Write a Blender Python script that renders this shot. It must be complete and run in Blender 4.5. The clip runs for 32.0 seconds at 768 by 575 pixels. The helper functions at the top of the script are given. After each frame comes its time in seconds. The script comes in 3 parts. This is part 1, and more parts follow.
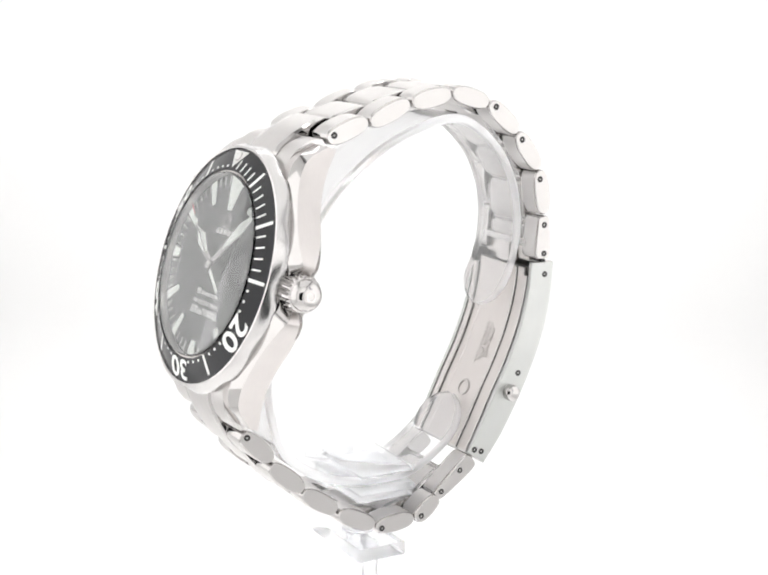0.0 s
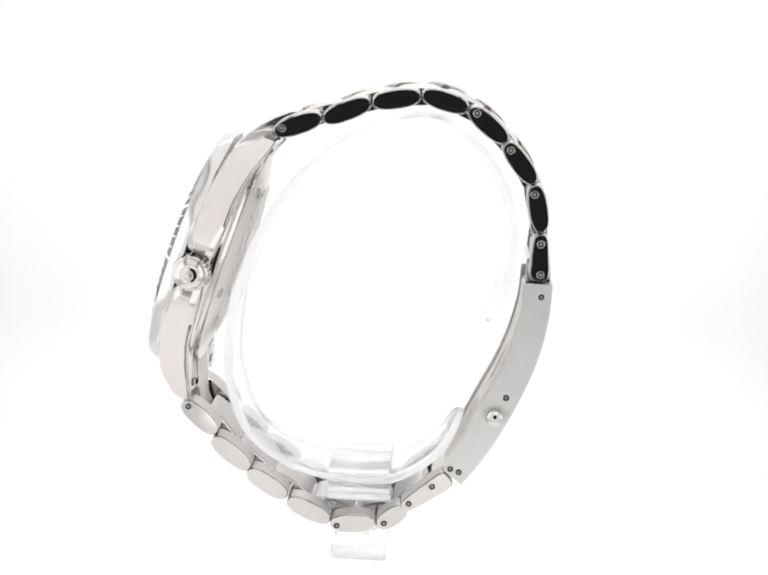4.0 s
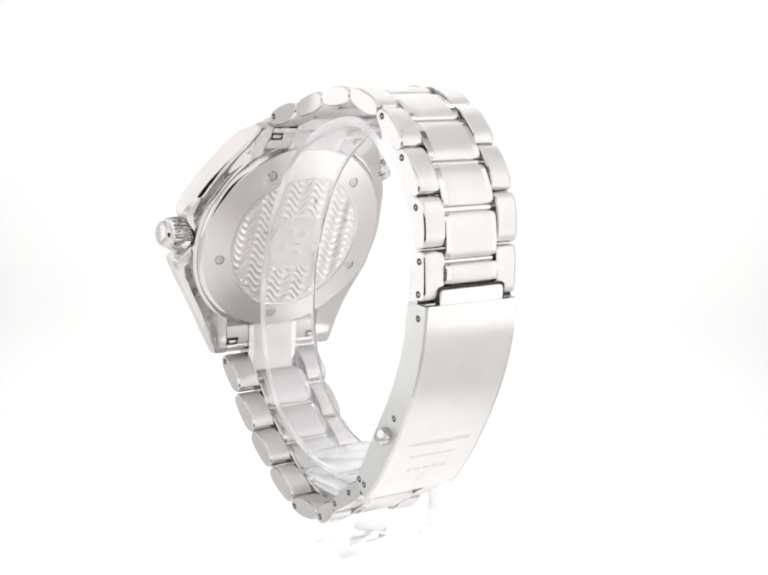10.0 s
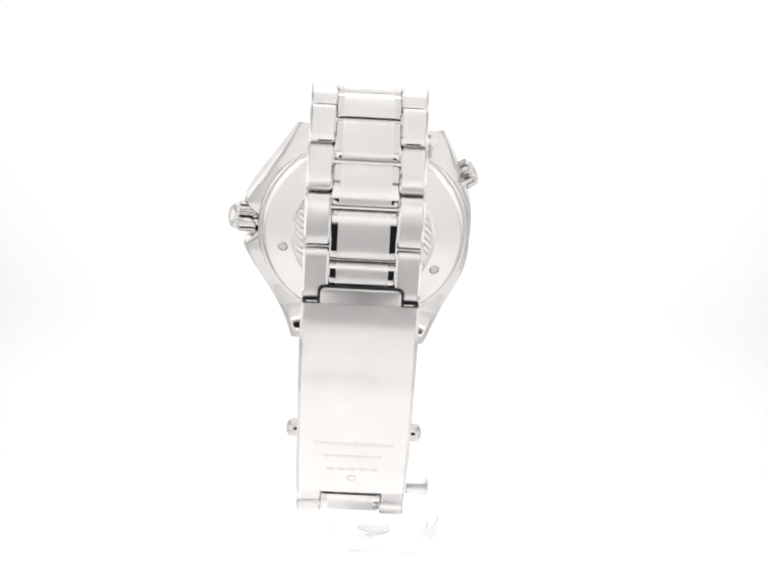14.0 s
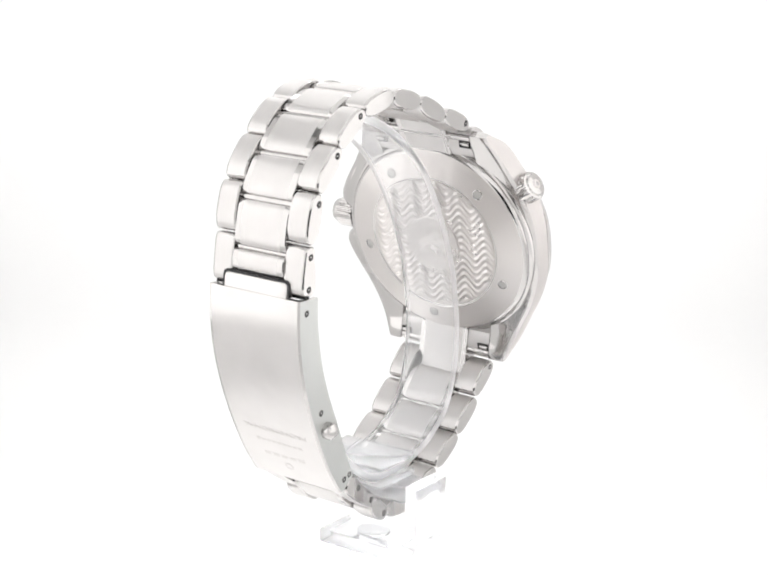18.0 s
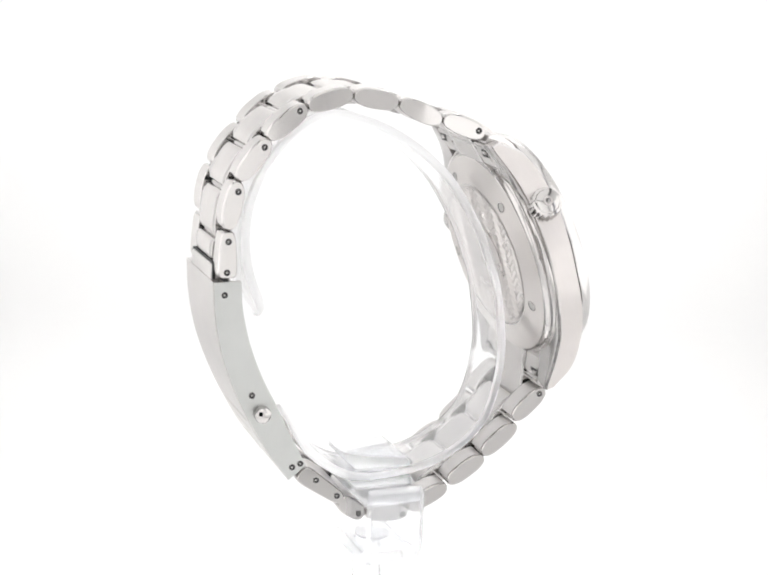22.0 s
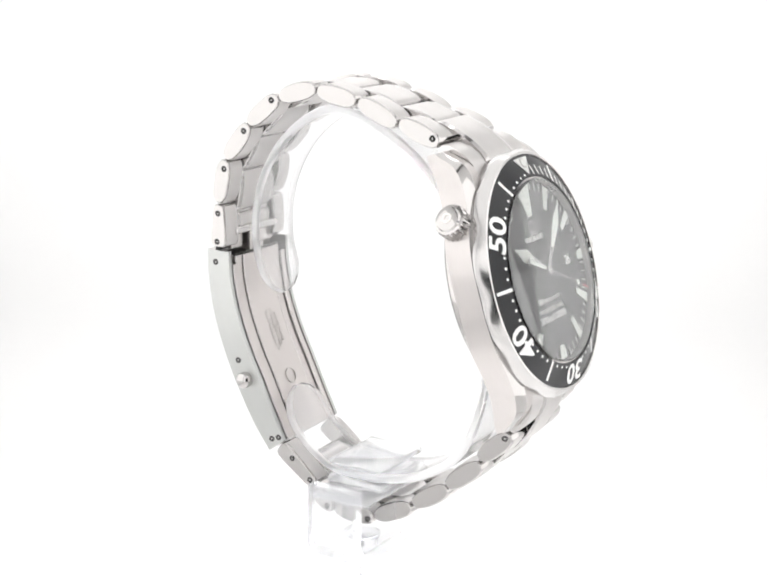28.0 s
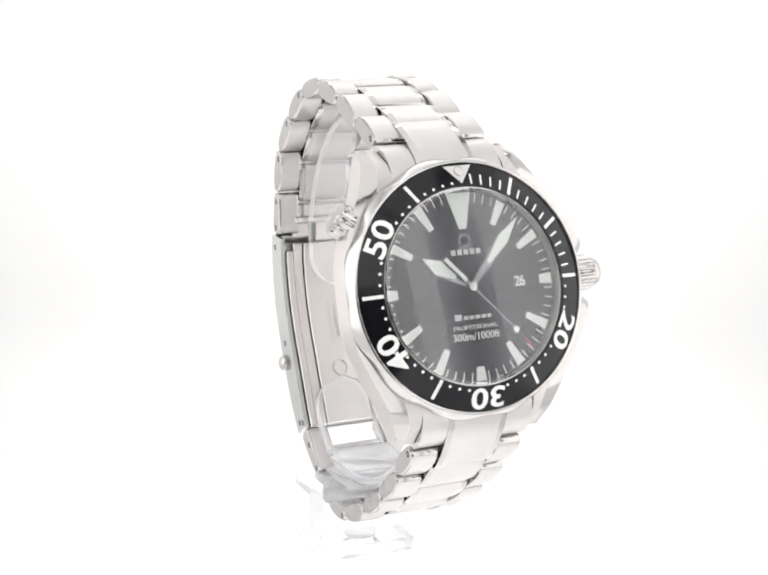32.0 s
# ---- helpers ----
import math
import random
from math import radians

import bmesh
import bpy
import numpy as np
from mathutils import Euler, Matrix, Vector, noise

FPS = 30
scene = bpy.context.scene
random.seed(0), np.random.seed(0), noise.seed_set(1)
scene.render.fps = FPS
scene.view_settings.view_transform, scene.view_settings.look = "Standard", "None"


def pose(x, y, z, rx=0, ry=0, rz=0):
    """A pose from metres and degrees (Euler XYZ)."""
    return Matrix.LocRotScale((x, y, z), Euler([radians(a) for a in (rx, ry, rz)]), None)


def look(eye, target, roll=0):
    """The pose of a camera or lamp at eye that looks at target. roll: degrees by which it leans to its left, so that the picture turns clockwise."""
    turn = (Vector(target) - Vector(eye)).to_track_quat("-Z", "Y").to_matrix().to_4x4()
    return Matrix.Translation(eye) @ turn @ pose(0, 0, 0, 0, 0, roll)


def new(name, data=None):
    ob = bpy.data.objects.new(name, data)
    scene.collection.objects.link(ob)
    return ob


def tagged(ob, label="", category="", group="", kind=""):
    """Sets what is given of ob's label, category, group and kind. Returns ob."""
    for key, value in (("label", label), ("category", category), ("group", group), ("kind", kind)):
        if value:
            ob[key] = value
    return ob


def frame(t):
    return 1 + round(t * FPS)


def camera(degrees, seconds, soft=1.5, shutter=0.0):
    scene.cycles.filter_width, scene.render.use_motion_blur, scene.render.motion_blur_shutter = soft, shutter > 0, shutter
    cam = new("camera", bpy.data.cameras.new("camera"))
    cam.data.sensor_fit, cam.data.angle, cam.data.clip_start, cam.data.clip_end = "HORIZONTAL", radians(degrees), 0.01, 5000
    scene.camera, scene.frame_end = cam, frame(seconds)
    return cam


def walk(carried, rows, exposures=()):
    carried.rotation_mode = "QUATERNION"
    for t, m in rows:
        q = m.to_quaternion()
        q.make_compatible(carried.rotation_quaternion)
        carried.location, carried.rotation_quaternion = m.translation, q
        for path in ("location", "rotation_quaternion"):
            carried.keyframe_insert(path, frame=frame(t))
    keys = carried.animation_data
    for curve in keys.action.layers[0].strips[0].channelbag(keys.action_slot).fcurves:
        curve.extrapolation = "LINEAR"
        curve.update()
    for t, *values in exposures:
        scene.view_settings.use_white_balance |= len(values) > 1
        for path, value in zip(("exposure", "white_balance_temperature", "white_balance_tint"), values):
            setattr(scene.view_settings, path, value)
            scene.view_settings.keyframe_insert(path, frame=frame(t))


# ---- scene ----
import collections

MM = 0.001
SECONDS = 32.0

# ---- camera: stands still in the front slot of the light tent ----
EYE = Vector((0.0, -0.2548, 0.217))
cam = camera(29.085, SECONDS, soft=2.1)
CAM_POSE = Matrix.Translation(EYE) @ pose(0, 0, 0, 90 - 13.085, 0, 0) @ pose(0, 0, 0, 0, 0, 1.911)
walk(cam, [(0, CAM_POSE), (SECONDS, CAM_POSE)])

# ---- world, lights, exposure ----
world = bpy.data.worlds.new("dark_studio")
scene.world = world
world.use_nodes = True
world.node_tree.nodes["Background"].inputs[0].default_value = (0.5, 0.55, 0.6, 1)
world.node_tree.nodes["Background"].inputs[1].default_value = 0.04
scene.view_settings.exposure = 0.25


def area_lamp(name, m, sx, sy, watts, colour):
    data = bpy.data.lights.new(name, "AREA")
    data.shape, data.size, data.size_y, data.energy, data.color = "RECTANGLE", sx, sy, watts, colour
    ob = new(name, data)
    ob.matrix_world = m
    return ob


# tent: half width, back, front, height
TW, TB, TF, TH = 0.182, 0.40, -0.262, 0.46
LED = (1.0, 0.995, 0.99)
area_lamp("ceiling_led_panel", look((0, 0.07, TH - 0.012), (0, 0.07, 0)), 0.30, 0.62, 0.54, LED)
area_lamp("side_led_panel", look((0.004 - TW, -0.075, 0.217), (0, -0.075, 0.217)), 0.25, 0.246, 0.15, LED)
area_lamp("side_led_panel", look((TW - 0.004, -0.0225, 0.217), (0, -0.0225, 0.217)), 0.145, 0.246, 0.087, LED)
area_lamp("side_led_panel", look((TW - 0.004, -0.148, 0.217), (0, -0.148, 0.217)), 0.105, 0.246, 0.066, LED)
# unseen fills added beside and above the slot to brighten camera-facing steel
for sx in (-1, 1):
    area_lamp("front_fill_lamp", look((sx * 0.122, TF + 0.004, 0.23), (sx * 0.122, 0.1, 0.23)), 0.07, 0.42, 0.045, LED)
area_lamp("upper_front_fill_lamp", look((0.01, TF + 0.004, 0.355), (0.01, 0.1, 0.355)), 0.15, 0.19, 0.055, LED)
# unseen fill added to whiten the back wall
area_lamp("rear_fill_lamp", look((0, 0.27, TH - 0.03), (0, 0.40, 0.12)), 0.32, 0.08, 0.235, LED)
# unseen fill added below the watch to whiten steel that faces down
upward_fill = area_lamp("upward_fill_lamp", look((0, 0.0, 0.0005), (0, 0.0001, 1)), 0.30, 0.30, 0.075, LED)
upward_fill.data.shape = "DISK"
# unseen fill added at the sill so that the reflected floor is brighter
area_lamp("floor_fill_lamp", look((0.01, TF + 0.02, 0.07), (0.01, TF + 0.05, 0)), 0.15, 0.03, 0.045, LED)

# ---- materials ----


def material(name, base, rough, metal=0.0, **extra):
    m = bpy.data.materials.new(name)
    m.use_nodes = True
    b = m.node_tree.nodes["Principled BSDF"]
    b.inputs["Base Color"].default_value = (*base, 1)
    b.inputs["Roughness"].default_value = rough
    b.inputs["Metallic"].default_value = metal
    for key, value in extra.items():
        b.inputs[key.replace("_", " ")].default_value = value
    return m


def link_nodes(m, a, out, b, inp):
    m.node_tree.links.new(a.outputs[out], b.inputs[inp])


def noise_field(m, scale, stretch, detail=4.0):
    n = m.node_tree.nodes
    co, mp, tx = n.new("ShaderNodeTexCoord"), n.new("ShaderNodeMapping"), n.new("ShaderNodeTexNoise")
    mp.inputs["Scale"].default_value = stretch
    tx.inputs["Scale"].default_value = scale
    tx.inputs["Detail"].default_value = detail
    link_nodes(m, co, "Object", mp, "Vector")
    link_nodes(m, mp, "Vector", tx, "Vector")
    return tx


def ramp_between(m, tx, lo, hi, a=0.3, b=0.7):
    r = m.node_tree.nodes.new("ShaderNodeMapRange")
    r.inputs["From Min"].default_value, r.inputs["From Max"].default_value = a, b
    r.inputs["To Min"].default_value, r.inputs["To Max"].default_value = lo, hi
    link_nodes(m, tx, "Fac", r, "Value")
    return r


def tint_mix(m, fac_node, fac_out, a, b):
    mix = m.node_tree.nodes.new("ShaderNodeMix")
    mix.data_type = "RGBA"
    mix.inputs["A"].default_value, mix.inputs["B"].default_value = (*a, 1), (*b, 1)
    link_nodes(m, fac_node, fac_out, mix, "Factor")
    return mix


def bump_from(m, tx, strength, distance):
    bp = m.node_tree.nodes.new("ShaderNodeBump")
    bp.inputs["Strength"].default_value, bp.inputs["Distance"].default_value = strength, distance
    link_nodes(m, tx, "Fac", bp, "Height")
    link_nodes(m, bp, "Normal", m.node_tree.nodes["Principled BSDF"], "Normal")
    return bp


def brushed(name, base, lo, hi, stretch, depth, across=(1, 0, 0)):
    """Steel with fine brush lines along the short axis of stretch, and faint broad wear."""
    m = material(name, base, (lo + hi) / 2, 1.0)
    b = m.node_tree.nodes["Principled BSDF"]
    fine = noise_field(m, 1000.0, stretch, 3.0)
    broad = noise_field(m, 160.0, (1, 1, 1), 3.0)
    link_nodes(m, ramp_between(m, fine, lo, hi), "Result", b, "Roughness")
    mix = tint_mix(m, broad, "Fac", tuple(c * 0.91 for c in base), tuple(min(1, c * 1.06) for c in base))
    link_nodes(m, mix, "Result", b, "Base Color")
    bump_from(m, fine, 0.5, depth)
    # the brush lines spread reflections sideways
    n = m.node_tree.nodes
    axis, turn = n.new("ShaderNodeCombineXYZ"), n.new("ShaderNodeVectorTransform")
    for k in range(3):
        axis.inputs[k].default_value = across[k]
    turn.vector_type, turn.convert_from, turn.convert_to = "VECTOR", "OBJECT", "WORLD"
    link_nodes(m, axis, "Vector", turn, "Vector")
    link_nodes(m, turn, "Vector", b, "Tangent")
    b.inputs["Anisotropic"].default_value = 0.8
    return m


STEEL = (0.612, 0.594, 0.584)
# the warm tint of the light is put into this base colour
WARM_LIT = (0.622, 0.594, 0.578)
BRUSHED_ALONG = brushed("brushed_steel_lengthwise", STEEL, 0.35, 0.47, (5, 0.15, 1.5), 0.000004)
BRUSHED_CLASP = brushed("brushed_steel_clasp", STEEL, 0.29, 0.32, (7, 6, 0.1), 0.0000015)
# clasp side: dim greenish reflection of the front is put into the base colour
BRUSHED_SIDE = brushed("brushed_steel_clasp_side", (0.55, 0.557, 0.543), 0.40, 0.48, (14, 11, 0.3), 0.000003, (0, 1, 0))
BRUSHED_HEAD = brushed("brushed_steel_case", (0.61, 0.58, 0.566), 0.38, 0.50, (2, 0.2, 5), 0.000003, (0, 0, 1))
BRUSHED_BACK = material("satin_steel_back", WARM_LIT, 0.27, 1.0)
link_nodes(BRUSHED_BACK, ramp_between(BRUSHED_BACK, noise_field(BRUSHED_BACK, 260.0, (1, 1, 1)), 0.27, 0.30), "Result",
           BRUSHED_BACK.node_tree.nodes["Principled BSDF"], "Roughness")
BLADE = material("stamped_steel_blade", (0.585, 0.553, 0.538), 0.4, 1.0)
link_nodes(BLADE, ramp_between(BLADE, noise_field(BLADE, 300.0, (1, 1, 1)), 0.36, 0.46), "Result", BLADE.node_tree.nodes["Principled BSDF"], "Roughness")
SATIN = material("satin_steel_bezel", (0.55, 0.537, 0.53), 0.22, 1.0)
link_nodes(SATIN, ramp_between(SATIN, noise_field(SATIN, 400.0, (1, 1, 1)), 0.19, 0.26), "Result",
           SATIN.node_tree.nodes["Principled BSDF"], "Roughness")
TURNED_BACK = material("turned_steel_back", WARM_LIT, 0.33, 1.0, Anisotropic=0.85, Anisotropic_Rotation=0.25)
ring = TURNED_BACK.node_tree.nodes.new("ShaderNodeTangent")
ring.direction_type, ring.axis = "RADIAL", "Z"
link_nodes(TURNED_BACK, ring, "Tangent", TURNED_BACK.node_tree.nodes["Principled BSDF"], "Tangent")
link_nodes(TURNED_BACK, ramp_between(TURNED_BACK, noise_field(TURNED_BACK, 300.0, (1, 1, 1)), 0.29, 0.37), "Result",
           TURNED_BACK.node_tree.nodes["Principled BSDF"], "Roughness")
POLISHED = material("polished_steel", (0.485, 0.47, 0.461), 0.05, 1.0)
link_nodes(POLISHED, ramp_between(POLISHED, noise_field(POLISHED, 220.0, (1, 1, 1)), 0.03, 0.09), "Result",
           POLISHED.node_tree.nodes["Principled BSDF"], "Roughness")
BEVEL = material("softly_polished_bevel", (0.61, 0.592, 0.582), 0.2, 1.0)
link_nodes(BEVEL, ramp_between(BEVEL, noise_field(BEVEL, 220.0, (1, 1, 1)), 0.16, 0.24), "Result",
           BEVEL.node_tree.nodes["Principled BSDF"], "Roughness")
# near-black that stands in for the shade inside holes and gaps
HOLE_SHADE = material("hole_shade", (0.03, 0.03, 0.03), 0.5, 0.6)
DIAL_BLACK = material("black_dial_lacquer", (0.007, 0.007, 0.009), 0.10, 0.0, Specular_IOR_Level=0.35)
INSERT_BLACK = material("black_bezel_enamel", (0.007, 0.007, 0.009), 0.12, 0.0, Specular_IOR_Level=0.3)
link_nodes(INSERT_BLACK, ramp_between(INSERT_BLACK, noise_field(INSERT_BLACK, 300.0, (1, 1, 1)), 0.09, 0.15), "Result",
           INSERT_BLACK.node_tree.nodes["Principled BSDF"], "Roughness")
WHITE_PRINT = material("white_print", (0.82, 0.82, 0.80), 0.45)
SILVER_PRINT = material("silver_print", (0.62, 0.62, 0.60), 0.4)
LUME = material("pale_green_lume", (0.84, 0.87, 0.82), 0.6)
link_nodes(LUME, tint_mix(LUME, noise_field(LUME, 900.0, (1, 1, 1)), "Fac", (0.80, 0.86, 0.79), (0.88, 0.90, 0.86)), "Result",
           LUME.node_tree.nodes["Principled BSDF"], "Base Color")
RED_PAINT = material("red_paint", (0.55, 0.03, 0.04), 0.4)
FAINT = material("faint_engraving", (0.54, 0.52, 0.505), 0.36, 1.0)
RECESS_GREY = material("recess_grey", (0.46, 0.45, 0.44), 0.4, 0.9)
SAPPHIRE = material("sapphire_crystal", (1, 1, 1), 0.0, 0.0, IOR=1.77, Transmission_Weight=1.0)
ACRYLIC = material("clear_acrylic", (0.978, 0.98, 0.985), 0.05, 0.0, IOR=1.13, Transmission_Weight=0.88)
HAZY = material("hazy_acrylic", (0.955, 0.96, 0.972), 0.12, 0.0, IOR=1.17, Transmission_Weight=0.85)
FROSTED = material("frosted_acrylic_edge", (0.965, 0.965, 0.97), 0.3, 0.0, IOR=1.15, Transmission_Weight=0.8)
link_nodes(ACRYLIC, ramp_between(ACRYLIC, noise_field(ACRYLIC, 90.0, (1, 1, 1)), 0.0, 0.10), "Result",
           ACRYLIC.node_tree.nodes["Principled BSDF"], "Roughness")
TENT_WHITE = material("white_tent_cloth", (0.90, 0.90, 0.90), 0.9)
link_nodes(TENT_WHITE, tint_mix(TENT_WHITE, noise_field(TENT_WHITE, 8.0, (1, 1, 1)), "Fac", (0.895, 0.893, 0.892), (0.915, 0.913, 0.911)),
           "Result", TENT_WHITE.node_tree.nodes["Principled BSDF"], "Base Color")
bump_from(TENT_WHITE, noise_field(TENT_WHITE, 900.0, (1, 1, 1)), 0.1, 0.0003)

SHEET_WHITE = material("white_paper_sheet", (0.95, 0.95, 0.95), 0.8)
link_nodes(SHEET_WHITE, tint_mix(SHEET_WHITE, noise_field(SHEET_WHITE, 8.0, (1, 1, 1)), "Fac", (0.945, 0.944, 0.943), (0.96, 0.959, 0.958)),
           "Result", SHEET_WHITE.node_tree.nodes["Principled BSDF"], "Base Color")
TENT_GREY = material("grey_tent_cloth", (0.30, 0.30, 0.30), 0.9)
link_nodes(TENT_GREY, tint_mix(TENT_GREY, noise_field(TENT_GREY, 8.0, (1, 1, 1)), "Fac", (0.28, 0.28, 0.28), (0.32, 0.32, 0.32)),
           "Result", TENT_GREY.node_tree.nodes["Principled BSDF"], "Base Color")


# one even grey per slat; the steps hold the dark band's falloff
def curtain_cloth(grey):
    m = material("shade_slat_material", (grey, grey, grey * 1.06), 0.9)
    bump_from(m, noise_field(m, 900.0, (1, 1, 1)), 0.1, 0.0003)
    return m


# ---- mesh helpers (all sizes in millimetres) ----


def part(name, bm, materials, parent=None, label="", m=None, smooth=True):
    """Links a bmesh (in millimetres) as one mesh object under parent."""
    me = bm
    if isinstance(bm, bmesh.types.BMesh):
        bmesh.ops.scale(bm, vec=(MM, MM, MM), verts=bm.verts)
        bmesh.ops.recalc_face_normals(bm, faces=bm.faces)
        for e in bm.edges:   # crisp where the finish changes and at corners
            kinds = {f.material_index for f in e.link_faces}
            e.smooth = smooth and len(kinds) == 1 and e.calc_face_angle(0) < radians(32)
        for f in bm.faces:
            f.smooth = smooth
        me = bpy.data.meshes.new(name)
        bm.to_mesh(me)
        bm.free()
        for mat in (materials if isinstance(materials, (list, tuple)) else [materials]):
            me.materials.append(mat)
    ob = new(name, me)
    ob.parent = parent
    if m is not None:
        ob.matrix_basis = m
    return tagged(ob, label) if label else ob


def mm_pose(x, y, z, rx=0, ry=0, rz=0):
    return pose(x * MM, y * MM, z * MM, rx, ry, rz)


def prism(bm, points, z0, z1, mat=0):
    """A polygon in x, y pulled from z0 to z1."""
    lo = [bm.verts.new((x, y, z0)) for x, y in points]
    hi = [bm.verts.new((x, y, z1)) for x, y in points]
    faces = [bm.faces.new(lo[::-1]), bm.faces.new(hi)]
    n = len(points)
    for i in range(n):
        faces.append(bm.faces.new((lo[i], lo[(i + 1) % n], hi[(i + 1) % n], hi[i])))
    for f in faces:
        f.material_index = mat
    return faces


def box(bm, x0, x1, y0, y1, z0, z1, mat=0):
    return prism(bm, [(x0, y0), (x1, y0), (x1, y1), (x0, y1)], z0, z1, mat)


def lathe(bm, profile, n=96, mats=None, wave=None, closed=True):
    """Turns a profile of (r, z) round the z axis. wave(i, angle) is added to the radius of profile point i."""
    rings = []
    for i, (r, z) in enumerate(profile):
        if r < 1e-6:
            rings.append([bm.verts.new((0, 0, z))])
            continue
        ring = []
        for k in range(n):
            a = 2 * math.pi * k / n
            rr = r + (wave(i, a) if wave else 0)
            ring.append(bm.verts.new((rr * math.cos(a), rr * math.sin(a), z)))
        rings.append(ring)
    pairs = list(zip(rings, rings[1:]))
    if closed:
        pairs.append((rings[-1], rings[0]))
    for j, (a, b) in enumerate(pairs):
        mat = mats[j] if mats else 0
        for k in range(n):
            k2 = (k + 1) % n
            if len(a) == 1 and len(b) == 1:
                break
            if len(a) == 1:
                f = bm.faces.new((a[0], b[k], b[k2]))
            elif len(b) == 1:
                f = bm.faces.new((a[k], b[0], a[k2]))
            else:
                f = bm.faces.new((a[k], b[k], b[k2], a[k2]))
            f.material_index = mat


def loft(bm, rings, mats=None, cap_mat=0):
    """Closed rings of equal length joined one after the other, capped at both ends. mats: per edge of the ring."""
    vs = [[bm.verts.new(p) for p in ring] for ring in rings]
    n = len(vs[0])
    for a, b in zip(vs, vs[1:]):
        for k in range(n):
            f = bm.faces.new((a[k], a[(k + 1) % n], b[(k + 1) % n], b[k]))
            f.material_index = mats[k] if mats else 0
    for ring in (vs[0][::-1], vs[-1]):
        f = bm.faces.new(ring)
        f.material_index = cap_mat


def smooth_path(points, steps=6):
    """Catmull-Rom through the points."""
    pts = [Vector(p) for p in points]
    pts = [pts[0] * 2 - pts[1]] + pts + [pts[-1] * 2 - pts[-2]]
    out = []
    for i in range(1, len(pts) - 2):
        a, b, c, d = pts[i - 1:i + 3]
        for s in range(steps):
            t = s / steps
            out.append(0.5 * ((2 * b) + (c - a) * t + (2 * a - 5 * b + 4 * c - d) * t * t + (3 * b - a - 3 * c + d) * t ** 3))
    out.append(pts[-2])
    return out


def interp(x, table):
    return float(np.interp(x, [a for a, _ in table], [b for _, b in table]))


def eased(x, table, span=1.4):
    """Table value averaged over a short span, so that its corners are rounded."""
    return sum(interp(abs(x + span * k / 4), table) for k in range(-4, 5)) / 9


def text_mesh(words, size, bold=0.0, align="CENTER", spacing=1.0):
    """Raised letters in the built-in font, flat in x, y, as a mesh in millimetres scaled to metres."""
    cu = bpy.data.curves.new("letters", "FONT")
    cu.body, cu.size, cu.offset, cu.extrude = words, size * MM, bold * MM, 0.04 * MM
    cu.align_x, cu.align_y = align, "CENTER"
    cu.resolution_u, cu.space_character = 3, spacing
    ob = bpy.data.objects.new("letters", cu)
    scene.collection.objects.link(ob)
    dg = bpy.context.evaluated_depsgraph_get()
    dg.update()
    me = bpy.data.meshes.new_from_object(ob.evaluated_get(dg))
    bpy.data.objects.remove(ob)
    return me


def letters(name, words, size, parent, m, mat, label="", bold=0.0, spacing=1.0):
    me = text_mesh(words, size, bold, spacing=spacing)
    me.materials.clear()
    me.materials.append(mat)
    return part(name, me, mat, parent, label, m)


def shared(name, mesh_owner, parent, m, label=""):
    return part(name, mesh_owner.data, None, parent, label, m)


# ---- the light tent ----


def slab(name, x0, x1, y0, y1, z0, z1, label, category, cloth=TENT_WHITE):
    bm = bmesh.new()
    box(bm, *(v / MM for v in (x0, x1, y0, y1, z0, z1)))
    return tagged(part(name, bm, cloth, smooth=False), label, category, kind="structure")


T = 0.01


def sweep():
    """Floor that curves up into the back wall."""
    r = 0.05
    path = [(TF - T, 0.0), (TB - r, 0.0)] + [(TB - r + r * math.sin(radians(9 * k)), r - r * math.cos(radians(9 * k))) for k in range(1, 10)] + [(TB, r), (TB, TH)]
    nrm = [(0, -1), (0, -1)] + [(math.sin(radians(9 * k)), -math.cos(radians(9 * k))) for k in range(1, 10)] + [(1, 0), (1, 0)]
    rings = []
    for (y, z), (ny, nz) in zip(path, nrm):
        rings.append([(-TW / MM, y / MM, z / MM), (TW / MM, y / MM, z / MM), (TW / MM, (y + ny * T) / MM, (z + nz * T) / MM), (-TW / MM, (y + ny * T) / MM, (z + nz * T) / MM)])
    bm = bmesh.new()
    loft(bm, rings)
    return bm


tagged(part("backdrop", sweep(), SHEET_WHITE), "seamless white floor curving up into the back wall", "backdrop", kind="structure")
slab("ceiling", -TW - T, TW + T, TF - T, TB + T, TH, TH + T, "grey ceiling of the light tent", "ceiling", TENT_GREY)
slab("wall_left", -TW - T, -TW, TF, TB + T, -T, TH, "plain white side wall of the light tent", "wall")
slab("wall_right", TW, TW + T, TF, TB + T, -T, TH, "plain white side wall of the light tent", "wall")
# added unseen slats over the right lamp panel; graded greys paint a soft dark reflection
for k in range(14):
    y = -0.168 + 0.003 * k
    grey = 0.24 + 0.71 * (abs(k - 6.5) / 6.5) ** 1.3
    slab("shade_slat", TW - 0.012, TW - 0.008, y, y + 0.003, 0.172, TH - 0.02, "unseen upright slat, its grey graded for a soft dark reflection", "curtain", curtain_cloth(grey))
# front wall with the slot through which the camera looks
SX0, SX1, SZ0, SZ1 = -0.068, 0.088, 0.075, 0.245
